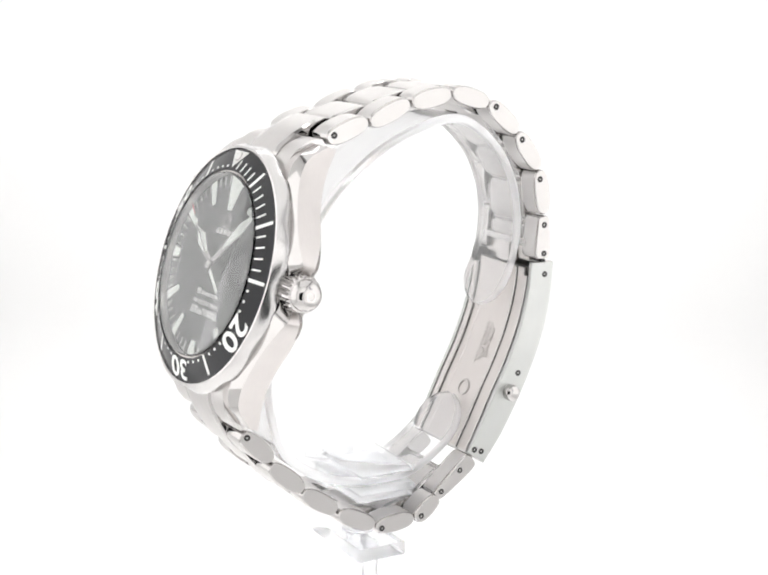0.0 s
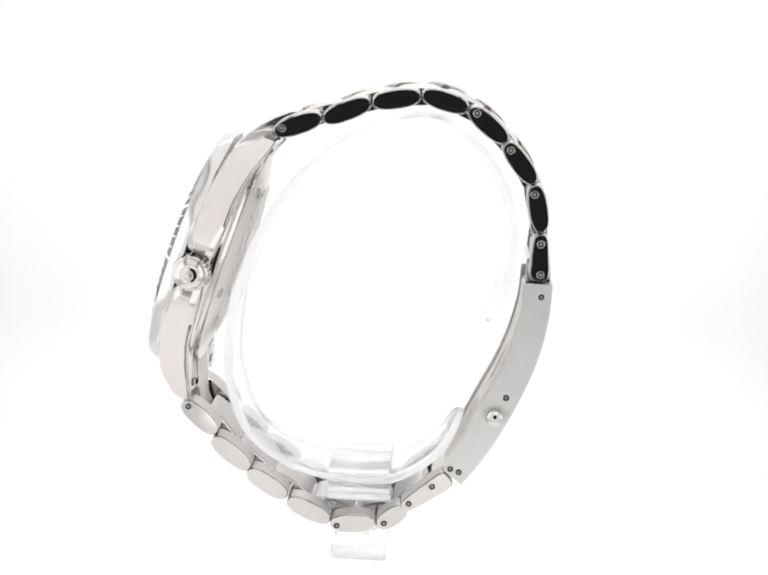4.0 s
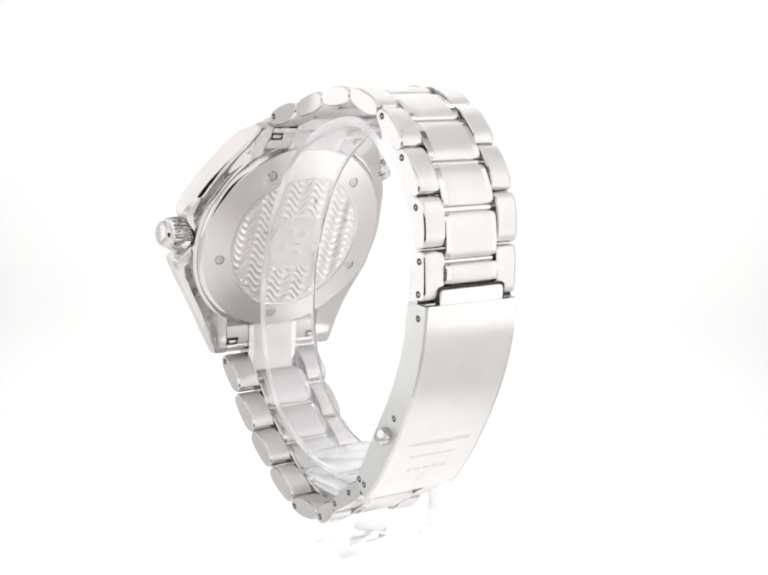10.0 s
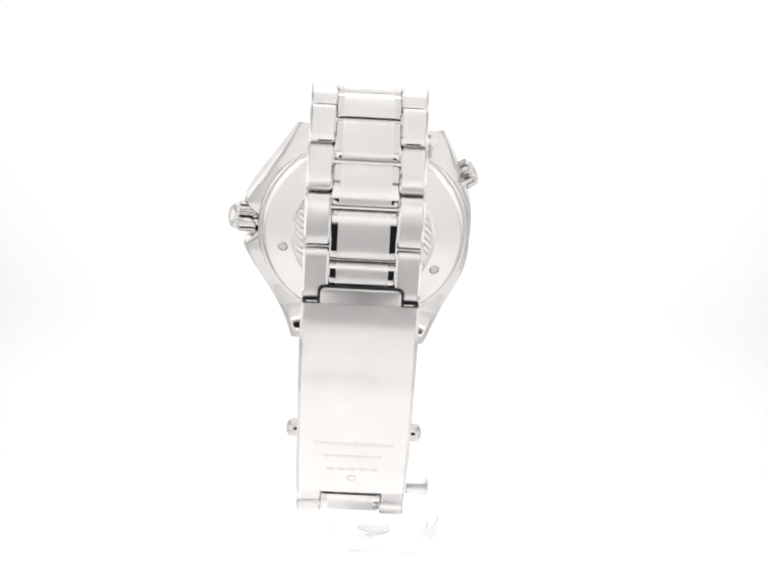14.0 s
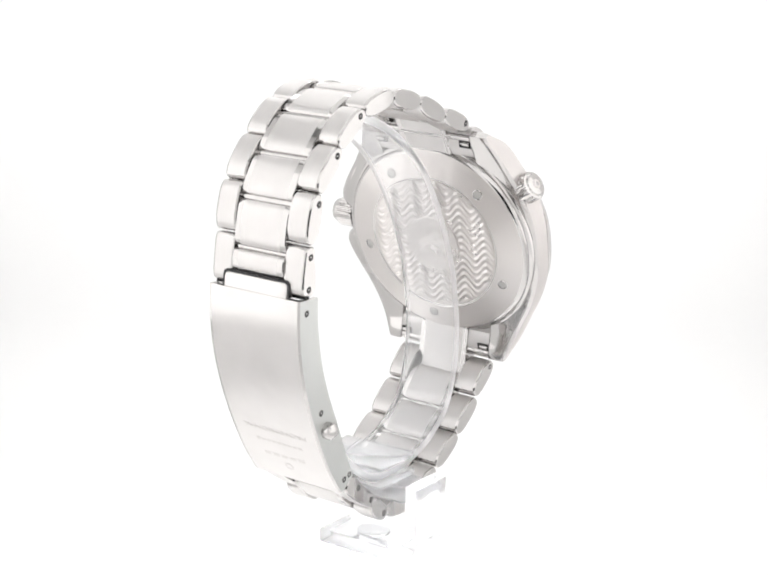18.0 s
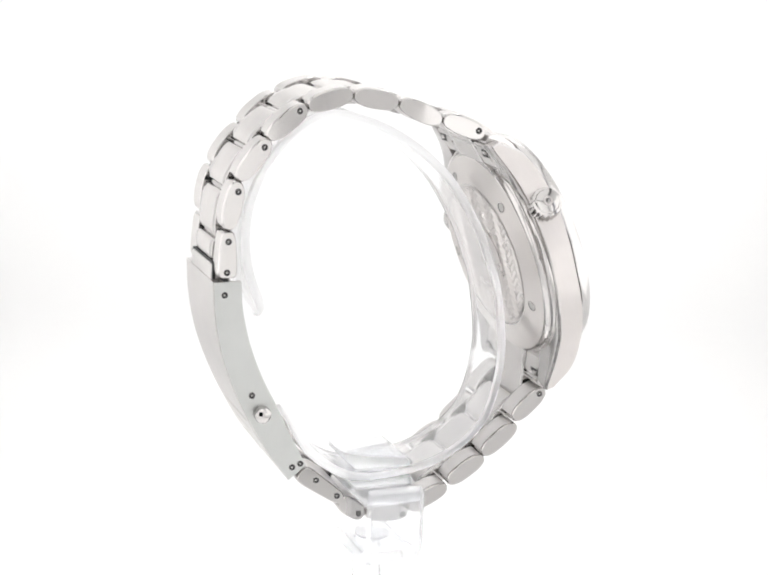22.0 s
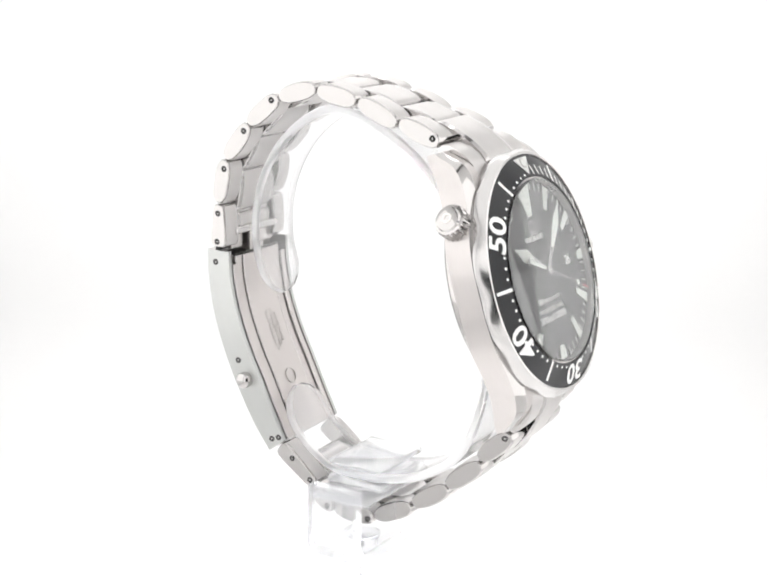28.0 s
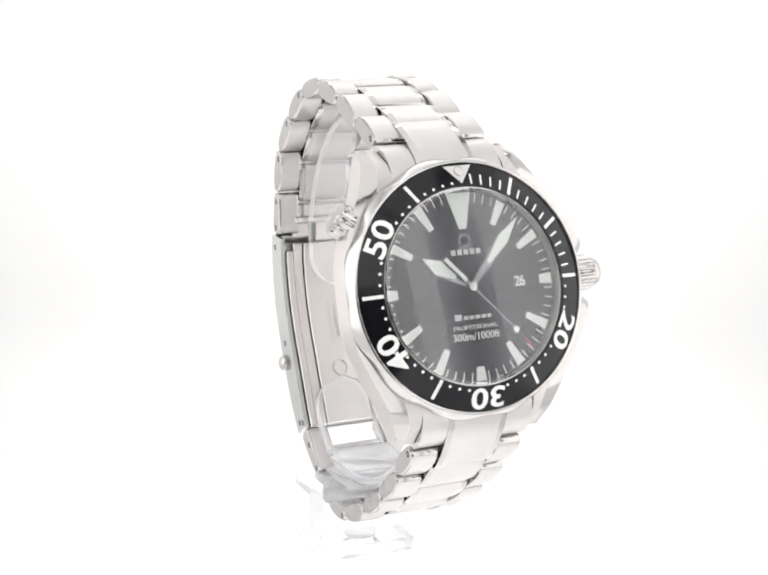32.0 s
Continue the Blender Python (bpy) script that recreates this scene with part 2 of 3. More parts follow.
for name, x0, x1, z0, z1 in (("wall_front_left", -TW - T, SX0, 0, TH), ("wall_front_right", SX1, TW + T, 0, TH),
                             ("wall_front_sill", SX0, SX1, 0, SZ0), ("wall_front_lintel", SX0, SX1, SZ1, TH)):
    slab(name, x0, x1, TF - T, TF, z0, z1, "white front flap of the light tent round a dark slot", "wall")

# ---- the wristwatch ----
watch = tagged(new("wristwatch"), "stainless steel diver's wristwatch with black dial, clasped round a clear cuff", "watch")
TILT = 18.7
HEAD = mm_pose(-0.09, -44.45, -3.54, 1.24, -0.79, 0.33) @ pose(0, 0, 0, 90 - TILT, 0, 0)   # x to 3 o'clock, y to 12 o'clock, z out of the dial


def lug_flank(side):
    """One flank of the case with its two lugs; side 1 carries the crown."""
    xo = [(0, 20.7), (2.2, 20.9), (3.8, 23.3), (5.0, 23.1), (6.7, 22.2), (11, 19.5), (15.3, 16.7), (19, 14.6), (21.5, 13.5), (24.2, 12.7)] \
        if side > 0 else [(0, 20.6), (4, 20.6), (8, 19.9), (12, 18.4), (16, 16.4), (20, 14.7), (22.5, 13.7), (24.2, 12.9)]
    top = [(0, -1.5), (13, -1.4), (16, -1.65), (18, -2.0), (19.5, -2.6), (21, -3.4), (22, -4.6), (22.7, -6.0), (23.3, -7.6)]
    low = [(0, -6.4), (5, -6.4), (9, -6.6), (12.3, -6.45), (17, -7.2), (20.6, -8.3), (21.8, -8.8), (22.8, -9.2), (23.3, -9.2)]
    under = [(0, 1.5), (4, 1.4), (7, 0.9), (10, 0.5), (24, 0.3)] if side > 0 else [(0, 0.45), (24, 0.3)]
    edge = [(0, 3.0), (3.0, 2.6), (4.5, 1.3), (7, 0.55), (10, 0.35), (16, 0.6), (20, 0.75), (24.3, 0.6)] if side > 0 else \
        [(0, 0.3), (11, 0.35), (16, 0.6), (20, 0.75), (24.3, 0.6)]
    bev = [(0, 2.0), (6, 2.4), (14, 3.2), (20, 2.6), (24.3, 1.2)]
    rings = []
    us = [-23.35, -23.2, -22.95, -22.7] + [u * 0.4 for u in range(-56, 57)] + [22.7, 22.95, 23.2, 23.35]
    for u in us:
        a = abs(u)
        X, nt, nb, c = eased(u, xo, 1.2), eased(u, top), eased(u, low), eased(u, bev, 2.0)
        xi, g = 10.1, eased(u, under)
        h = nt - nb
        d = min(eased(u, edge), h * (0.5 if a < 12 else 0.25))
        ring = [(xi, u, nb), (xi, u, nt), (X - c, u, nt - 0.05), (X - c * 0.45, u, nt - d * 0.4), (X - 0.06, u, nt - d),
                (X, u, nb + g), (X - 0.35 - 0.3 * g, u, nb + 0.28 * g), (X - 1.0 - 0.7 * g, u, nb)]
        rings.append([(side * x, y, z) for x, y, z in ring])
    bm = bmesh.new()
    loft(bm, rings, mats=[0, 0, 1, 1, 0, 1, 1, 1], cap_mat=1)
    return bm


case = part("case", (lambda b: (lathe(b, [(14.5, -6.3), (14.5, -1.2), (19.2, -1.2), (19.8, -1.75), (20.1, -2.2), (20.1, -5.0), (19.5, -6.0), (17.4, -6.3)],
                                     mats=[1, 1, 1, 1, 1, 1, 1, 1]), b)[1])(bmesh.new()), [BRUSHED_HEAD, SATIN], watch,
            "brushed and polished steel case", HEAD)
for side in (1, -1):
    part("case_flank", lug_flank(side), [BRUSHED_HEAD, POLISHED], case, "brushed flank with polished bevels and two lugs")


def case_back():
    bm = bmesh.new()
    lathe(bm, [(0, -6.0), (20.2, -6.0), (20.3, -6.5), (20.15, -6.95), (19.75, -7.2), (19.45, -7.22), (19.3, -7.45), (19.05, -7.8), (18.7, -7.95), (13.7, -8.95), (13.4, -8.85), (0, -8.85)],
          n=128, mats=[0, 1, 1, 1, 1, 1, 1, 1, 0, 1, 0], closed=False)
    return bm


back = part("case_back", case_back(), [TURNED_BACK, POLISHED], watch, "satin steel screw back with wave relief", HEAD)


def wave_medallion():
    """Disc of wavy ridges."""
    n, r = 130, 13.2
    bm = bmesh.new()
    grid = {}
    for i in range(n + 1):
        for j in range(n + 1):
            x, y = (2 * i / n - 1) * r, (2 * j / n - 1) * r
            d = math.hypot(x, y)
            if d > r:
                continue
            h = 0.0
            if d > 5.6:
                ph = (y + 1.0 * math.sin(x * 1.25)) / 1.4
                h = 0.12 * math.sin(2 * math.pi * ph) * min(1, (r - d) / 0.5) * min(1, (d - 5.6) / 0.4)
            grid[i, j] = bm.verts.new((x, y, -8.93 - h))
    for (i, j) in grid:
        q = [(i, j), (i + 1, j), (i + 1, j + 1), (i, j + 1)]
        if all(k in grid for k in q):
            bm.faces.new([grid[k] for k in q])
    return bm


part("medallion", wave_medallion(), BRUSHED_BACK, back, "relief of wavy ridges")
bm = bmesh.new()
lathe(bm, [(5.6, -8.9), (5.6, -9.06), (5.45, -9.1), (5.2, -9.02)] + [(0.26 * k, -9.02 - 0.0006 * k) for k in range(19, 0, -1)] + [(0, -9.02)], n=64, closed=False)
for v in bm.verts:   # low rounded swellings, as a plain shape
    if math.hypot(v.co.x, v.co.y) < 5.0:
        for (x, y, w, h) in ((-1.6, 1.4, 1.3, 0.30), (0.4, 0.2, 1.5, 0.34), (2.2, -0.8, 1.2, 0.28), (1.2, 2.4, 0.9, 0.22), (-0.8, -2.3, 1.2, 0.26), (-2.9, -0.9, 0.8, 0.2)):
            v.co.z -= h * math.exp(-((v.co.x - x) ** 2 + (v.co.y - y) ** 2) / (w * w * 0.6))
part("emblem", bm, BRUSHED_BACK, back, "small plain raised emblem")
for k in range(5):
    a = radians(72 * k + 60)
    bm = bmesh.new()
    # near-black inner ring painted as the shade of a sunk edge
    lathe(bm, [(0, -0.3), (0.9, -0.3), (0.98, 0.05), (0.86, 0.10), (0.78, 0.02), (0, 0.09)], n=24, mats=[0, 0, 0, 2, 1], closed=False)
    part("key_hole", bm, [POLISHED, RECESS_GREY, HOLE_SHADE], back, "", mm_pose(15.6 * math.cos(a), 15.6 * math.sin(a), -8.59, 0, 0, math.degrees(a)) @ pose(0, 0, 0, 0, -11.3, 0) @ pose(0, 0, 0, 180, 0, 0))

# bezel with its black insert
SCALLOP = (0, 0.3, 1.0, 1.0, 1.0, 0.75, 0.4, 0.1, 0, 0, 0, 0)
bm = bmesh.new()
lathe(bm, [(15.5, -1.1), (19.4, -1.72), (20.5, -1.72), (20.82, -1.6), (20.85, -1.3), (20.6, -0.65), (20.28, 0.0), (19.92, 0.5), (19.65, 0.6), (19.47, 0.5), (19.4, 0.2), (15.5, 1.4)], n=240,
      wave=lambda i, a: -0.5 * SCALLOP[i] * (0.5 + 0.5 * math.cos(12 * a)) ** 1.3)
bezel = part("bezel", bm, SATIN, watch, "scalloped satin steel bezel", HEAD @ Matrix.Diagonal((1.012, 1.012, 1, 1)))
bm = bmesh.new()
lathe(bm, [(15.55, 1.2), (19.36, 0.0), (19.42, 0.27), (15.75, 1.68), (15.58, 1.62)], n=128)
part("bezel_insert", bm, INSERT_BLACK, bezel, "black ring insert with white minute scale")


def on_insert(r, minute, lift=0.02):
    """Pose on the sloping insert at radius r, its y pointing outwards."""
    a = -6.0 * minute
    n = 1.68 - (r - 15.75) * (1.41 / 3.67) + lift
    return pose(0, 0, 0, 0, 0, a) @ mm_pose(0, r, n, -21.0, 0, 0)


def bar_mesh(w, l, h=0.05, taper=1.0):
    bm = bmesh.new()
    prism(bm, [(-w / 2 * taper, -l / 2), (w / 2 * taper, -l / 2), (w / 2, l / 2), (-w / 2, l / 2)], 0, h)
    return bm


long_mark = short_mark = dot_mark = None
for minute in range(60):
    if minute in (5, 10, 15, 25, 35, 45, 55):
        m = on_insert(17.3, minute)
        long_mark = shared("minute_bar", long_mark, bezel, m) if long_mark else part("minute_bar", bar_mesh(0.55, 3.3), WHITE_PRINT, bezel, "", m)
    elif 0 < minute < 15:
        m = on_insert(16.75, minute)
        short_mark = shared("minute_stroke", short_mark, bezel, m) if short_mark else part("minute_stroke", bar_mesh(0.28, 1.75), WHITE_PRINT, bezel, "", m)
    elif minute > 15 and minute not in (20, 30, 40, 50):
        m = on_insert(16.2, minute)
        if dot_mark:
            dot_mark = shared("minute_dot", dot_mark, bezel, m)
        else:
            bm = bmesh.new()
            lathe(bm, [(0, 0), (0.24, 0), (0.22, 0.05), (0, 0.05)], n=14, closed=False)
            dot_mark = part("minute_dot", bm, WHITE_PRINT, bezel, "", m)
for minute in (20, 30, 40, 50):
    letters("numeral", str(minute), 4.75, bezel, on_insert(17.2, minute, 0.05) @ Matrix.Diagonal((1.3, 1, 1, 1)), WHITE_PRINT, "white numeral %d" % minute, bold=0.09)
bm = bmesh.new()
prism(bm, [(-2.45, 1.5), (0, -1.65), (2.45, 1.5)], 0, 0.06)
part("zero_triangle", bm, SILVER_PRINT, bezel, "silvery triangle at the zero mark", on_insert(17.55, 0))
bm = bmesh.new()
lathe(bm, [(0, 0), (0.85, 0), (0.85, 0.16), (0.68, 0.2), (0.62, 0.12), (0, 0.2)], n=24, mats=[0, 0, 0, 1, 1], closed=False)
part("lume_pip", bm, [POLISHED, SILVER_PRINT], bezel, "round luminous pip", on_insert(18.0, 0, 0.05))

# dial
bm = bmesh.new()
lathe(bm, [(0, -1.6), (15.6, -1.6), (15.6, -1.1), (0, -1.1)], n=96, closed=False)
dial = part("dial", bm, DIAL_BLACK, watch, "black lacquered dial with pale luminous markers", HEAD)
bm = bmesh.new()
lathe(bm, [(15.25, -1.08), (15.75, -1.08), (15.7, 1.25), (15.42, 1.25)], n=96)
part("rehaut", bm, BRUSHED_BACK, watch, "polished inner ring", HEAD)
DN = -1.08


def on_dial(r, minute, lift=0.0):
    return pose(0, 0, 0, 0, 0, -6.0 * minute) @ mm_pose(0, r, DN + lift)


def index_mesh(w_out, w_in, length):
    bm = bmesh.new()
    f, k = 0.11, 0.3
    prism(bm, [(-w_in / 2, -length / 2), (w_in / 2, -length / 2), (w_out / 2, length / 2), (-w_out / 2, length / 2)], 0, 0.22, 0)
    prism(bm, [(-w_in / 2 + f, -length / 2 + f), (w_in / 2 - f, -length / 2 + f), (w_out / 2 - f, length / 2 - f), (-w_out / 2 + f, length / 2 - f)], 0.2, k, 1)
    return bm


stick = None
for hour in range(12):
    minute = hour * 5
    if hour == 0:
        part("hour_marker", index_mesh(4.5, 1.4, 5.9), [POLISHED, LUME], dial, "large wedge marker at twelve", on_dial(11.95, 0))
    elif hour in (3, 6, 9):
        r, l = (13.65, 2.4)
        part("hour_marker", index_mesh(2.0, 1.5, l), [POLISHED, LUME], dial, "short luminous marker", on_dial(r, minute))
    else:
        m = on_dial(12.75, minute)
        stick = shared("hour_marker", stick, dial, m) if stick else part("hour_marker", index_mesh(1.75, 1.15, 4.2), [POLISHED, LUME], dial, "", m)
tick = None
for minute in range(60):
    if minute % 5:
        m = on_dial(14.15, minute)
        tick = shared("minute_tick", tick, dial, m) if tick else part("minute_tick", bar_mesh(0.18, 1.45, 0.02), WHITE_PRINT, dial, "", m)

# printing on the dial: a plain mark and bars for the makers' names, the rest in letters
bm = bmesh.new()
lathe(bm, [(0.62, 0), (0.88, 0), (0.88, 0.12), (0.62, 0.12)], n=28)
box(bm, -0.95, -0.3, -1.05, -0.82, 0, 0.12)
box(bm, 0.3, 0.95, -1.05, -0.82, 0, 0.12)
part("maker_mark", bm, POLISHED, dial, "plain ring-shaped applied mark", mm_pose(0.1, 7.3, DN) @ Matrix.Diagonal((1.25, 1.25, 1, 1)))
for k in range(5):
    part("name_bar", bar_mesh(0.82, 0.85, 0.03), SILVER_PRINT, dial, "", mm_pose(-2.1 + k * 1.1, 5.5, DN))
for k, (x, w) in enumerate(((-2.7, 1.3), (-1.35, 0.9), (-0.3, 0.9), (0.75, 0.9), (1.8, 0.9), (2.75, 0.7))):
    part("name_bar", bar_mesh(w * 0.92, 0.55 if k else 0.95, 0.03), SILVER_PRINT, dial, "", mm_pose(x, -4.75 + (0.15 if not k else 0), DN))
letters("lettering", "PROFESSIONAL", 0.95, dial, mm_pose(0.1, -6.3, DN) @ Matrix.Diagonal((1.2, 1, 1, 1)), WHITE_PRINT, "white lettering")
letters("lettering", "300m/1000ft", 1.62, dial, mm_pose(0.1, -7.75, DN), WHITE_PRINT, "white lettering", 0.02)
letters("lettering", "SWISS", 0.5, dial, pose(0, 0, 0, 0, 0, 13) @ mm_pose(0, -14.9, DN), SILVER_PRINT, "tiny silver lettering")
letters("lettering", "MADE", 0.5, dial, pose(0, 0, 0, 0, 0, -13) @ mm_pose(0, -14.9, DN), SILVER_PRINT, "tiny silver lettering")
bm = bmesh.new()
box(bm, -1.45, 1.45, -1.15, 1.15, 0, 0.012)
part("date_window", bm, DIAL_BLACK, dial, "black date disc", mm_pose(9.0, 0, DN))
letters("date", "26", 2.3, dial, mm_pose(9.0, 0, DN + 0.03), WHITE_PRINT, "white date numerals 26", 0.03, 0.82)


# hands
def sword(length, wide, base_w, tail_from):
    bm = bmesh.new()
    mid = length * 0.66
    for (f, z0, z1, mat) in ((0.0, 0, 0.16, 0), (0.2, 0.14, 0.22, 1)):
        s = (wide - f * 2) / wide
        a = tail_from if mat == 0 else length * 0.32
        prism(bm, [(-base_w * s / 2, a), (base_w * s / 2, a), (wide * s / 2, mid), (0, length - f * 2.2), (-wide * s / 2, mid)], z0, z1, mat)
    return bm


def hand_pose(degrees, lift):
    return HEAD @ mm_pose(0, 0, DN + lift, 0, 0, -degrees)


part("hour_hand", sword(9.6, 2.7, 0.7, 0), [POLISHED, LUME], watch, "polished hour hand with pale lume", hand_pose(303.2, 0.45))
part("minute_hand", sword(14.4, 2.25, 0.7, 0), [POLISHED, LUME], watch, "polished minute hand with pale lume", hand_pose(43.4, 0.72))
bm = bmesh.new()
box(bm, -0.12, 0.12, 0, 9.6, 0, 0.09, 0)
box(bm, -0.09, 0.09, 10.6, 12.0, 0, 0.09, 0)
box(bm, -0.09, 0.09, 12.0, 14.4, 0, 0.09, 2)
lathe(bm, [(0, -0.01), (0.62, -0.01), (0.62, 0.1), (0.5, 0.16), (0, 0.16)], n=24, mats=[0, 0, 0, 1], closed=False)
for v in bm.verts:
    if math.hypot(v.co.x, v.co.y) < 0.7 and abs(v.co.z) < 0.2 and not (abs(abs(v.co.x) - 0.12) < 1e-4):
        v.co.y += 10.1
box(bm, -0.42, 0.42, -6.5, -1.3, 0, 0.12, 0)
box(bm, -0.27, 0.27, -6.3, -1.5, 0.11, 0.16, 1)
box(bm, -0.2, 0.2, -1.4, 0.2, 0, 0.1, 0)
lathe(bm, [(0, -0.02), (0.75, -0.02), (0.75, 0.2), (0.55, 0.3), (0, 0.3)], n=24, closed=False)
second_hand = part("second_hand", bm, [POLISHED, LUME, RED_PAINT], watch, "thin second hand with round lume dot and red tip", hand_pose(306, 0.98))

bm = bmesh.new()
# slightly domed on top
lathe(bm, [(0, 0.65), (15.38, 0.65), (15.42, 1.7), (15.2, 1.82)] + [(1.5 * k, 2.4 - (1.5 * k) ** 2 / 400) for k in range(10, -1, -1)], n=96, closed=False)
crystal = part("crystal", bm, SAPPHIRE, watch, "clear sapphire crystal", HEAD)
crystal.visible_shadow = False


# crown and helium valve
def fluted(r, h, teeth, cap):
    bm = bmesh.new()
    n = teeth * 4
    prof = [(0, -1.6), (r * 0.62, -1.6), (r * 0.62, 0), (r * 0.9, 0.05), (r, 0.4), (r, h - 0.5), (r * 0.93, h - 0.1), (r * 0.78, h), (r * 0.72, h + cap * 0.7), (r * 0.55, h + cap), (0, h + cap * 1.05)]
    lathe(bm, prof, n=n, wave=lambda i, a: (-0.28 if math.sin(a * teeth) < 0 else 0.0) if i in (4, 5) else 0, closed=False)
    return bm


bm = bmesh.new()
lathe(bm, [(0, -2.8), (1.9, -2.8), (1.9, -1.2), (2.75, -1.15), (3.0, -0.8), (3.0, 1.9), (2.8, 2.3), (2.55, 2.5), (2.5, 2.9), (2.2, 3.6), (1.5, 4.1), (1.2, 4.15), (0, 4.2)],
      n=96, wave=lambda i, a: (-0.3 if math.sin(a * 24) < 0 else 0.0) if i in (4, 5) else 0, closed=False)
crown = part("crown", bm, POLISHED, watch, "polished fluted winding crown with a domed end", HEAD @ mm_pose(21.9, 0.3, -3.9, 0, 90, 0))
bm = bmesh.new()
lathe(bm, [(0.6, 0), (0.85, 0), (0.85, 0.06), (0.6, 0.06)], n=24)
part("crown_mark", bm, BRUSHED_BACK, crown, "plain ring mark on the crown", mm_pose(0, 0, 4.17))
VA = 146.5
valve = part("helium_valve", fluted(2.75, 2.9, 20, 0.5), POLISHED, watch, "fluted helium escape valve",
             HEAD @ pose(0, 0, 0, 0, 0, VA) @ mm_pose(21.0, 0, -4.1, 0, 90, 0))
bm = bmesh.new()
lathe(bm, [(0.5, 0), (0.85, 0), (0.85, 0.1), (0.5, 0.1)], n=24)
part("valve_mark", bm, BRUSHED_BACK, valve, "plain ring mark on the valve", mm_pose(0, 0, 3.4))


# end links between the lugs
def end_link(sign):
    bm = bmesh.new()
    prof = [(17.6, -2.5), (19.5, -2.75), (21.5, -3.6), (23.0, -4.8), (24.1, -6.4), (24.4, -7.6), (23.6, -8.5), (21.0, -8.6), (18.6, -7.6), (17.6, -6)]
    for x0, x1 in ((-9.95, -5.25), (5.25, 9.95)):
        rings = [[(x, sign * u, n) for u, n in prof] for x in (x0, x1)]
        loft(bm, rings, mats=[0] * 10, cap_mat=1)
    return bm


def end_centre(sign):
    bm = bmesh.new()
    prof = [(17.5, -2.2), (19.5, -2.4), (21.7, -3.2), (24.0, -4.9), (26.2, -7.0), (28.0, -9.2), (28.3, -10.2), (27.3, -11.0), (25.5, -9.8), (22.5, -8.9), (18.5, -7.8)]
    if sign < 0:
        prof = [(u, n - (u - 17.5) * 0.08) for u, n in prof]
    for x0, x1, mat, dn in ((-4.2, 4.2, 0, 0), (-5.2, -4.2, 1, 0.22), (4.2, 5.2, 1, 0.22)):
        rings = []
        for x in (x0, x1):
            d = dn if abs(x) > 5 else 0
            rings.append([(x, sign * u, n - (d if i < 7 else 0)) for i, (u, n) in enumerate(prof)])
        loft(bm, rings, mats=[mat] * 11, cap_mat=1)
    return bm


for sign in (1, -1):
    e = part("end_link", end_link(sign), [BRUSHED_ALONG, BEVEL], watch, "brushed steel end link between the lugs", HEAD)
    part("end_link_centre", end_centre(sign), [BRUSHED_ALONG, POLISHED], e, "raised centre with polished edges")
    bm = bmesh.new()
    lathe(bm, [(0, -9.9), (0.7, -9.9), (0.7, 9.9), (0, 9.9)], n=16, closed=False)
    part("spring_bar", bm, POLISHED, e, "", mm_pose(0, sign * 22.6, -8.3, 0, 90, 0))
    for side in (1, -1):
        # solid box, nearly flush, coloured as the shade in the recess
        bm = bmesh.new()
        box(bm, side * 7.5 if side > 0 else -9.9, 9.9 if side > 0 else -7.5, sign * 21.4 - 0.75, sign * 21.4 + 0.75, -8.61, -8.2)
        part("spring_bar_slot_shade", bm, HOLE_SHADE, e, "near-black box for the shade over the spring bar")
        bm = bmesh.new()
        lathe(bm, [(0, -1.1), (0.16, -1.1), (0.2, -0.55), (0.42, -0.5), (0.42, 0.9), (0, 0.9)], n=14, closed=False)
        part("spring_bar_end", bm, POLISHED, e, "", mm_pose(side * 8.75, sign * 21.4, -8.5, 0, 90 * side, 0))


# bracelet links: x across, y along, z outwards
def oval(a, b, power=2.3, n=28, pinch=0.0):
    pts = []
    for k in range(n):
        t = 2 * math.pi * k / n
        c, s = math.cos(t), math.sin(t)
        y = a * math.copysign(abs(c) ** (2 / power), c)
        z = b * math.copysign(abs(s) ** (2 / power), s)
        pts.append((y, z * (1 + pinch * y / a)))
    return pts


def outer_link_mesh(width, a, b, power=2.5, pinch=0.0):
    prof = oval(a, b, power, pinch=pinch)
    w = width / 2
    rings = []
    for x, s in ((-w, 0.86), (-w + 0.12, 0.93), (-w + 0.4, 1.0), (w - 0.3, 1.0), (w, 0.95)):
        rings.append([(x, y * (1 - (1 - s) * b / a), z * s) for y, z in prof])
    bm = bmesh.new()
    vs = [[bm.verts.new(p) for p in ring] for ring in rings]
    n = len(prof)
    for j, (p, q) in enumerate(zip(vs, vs[1:])):
        for k in range(n):
            f = bm.faces.new((p[k], p[(k + 1) % n], q[(k + 1) % n], q[k]))
            mid = abs(prof[k][0] + prof[(k + 1) % n][0]) / 2
            f.material_index = 0 if j == 2 and mid < a - 0.5 else 1
    for ring in (vs[0][::-1], vs[-1]):
        bm.faces.new(ring).material_index = 1
    return bm


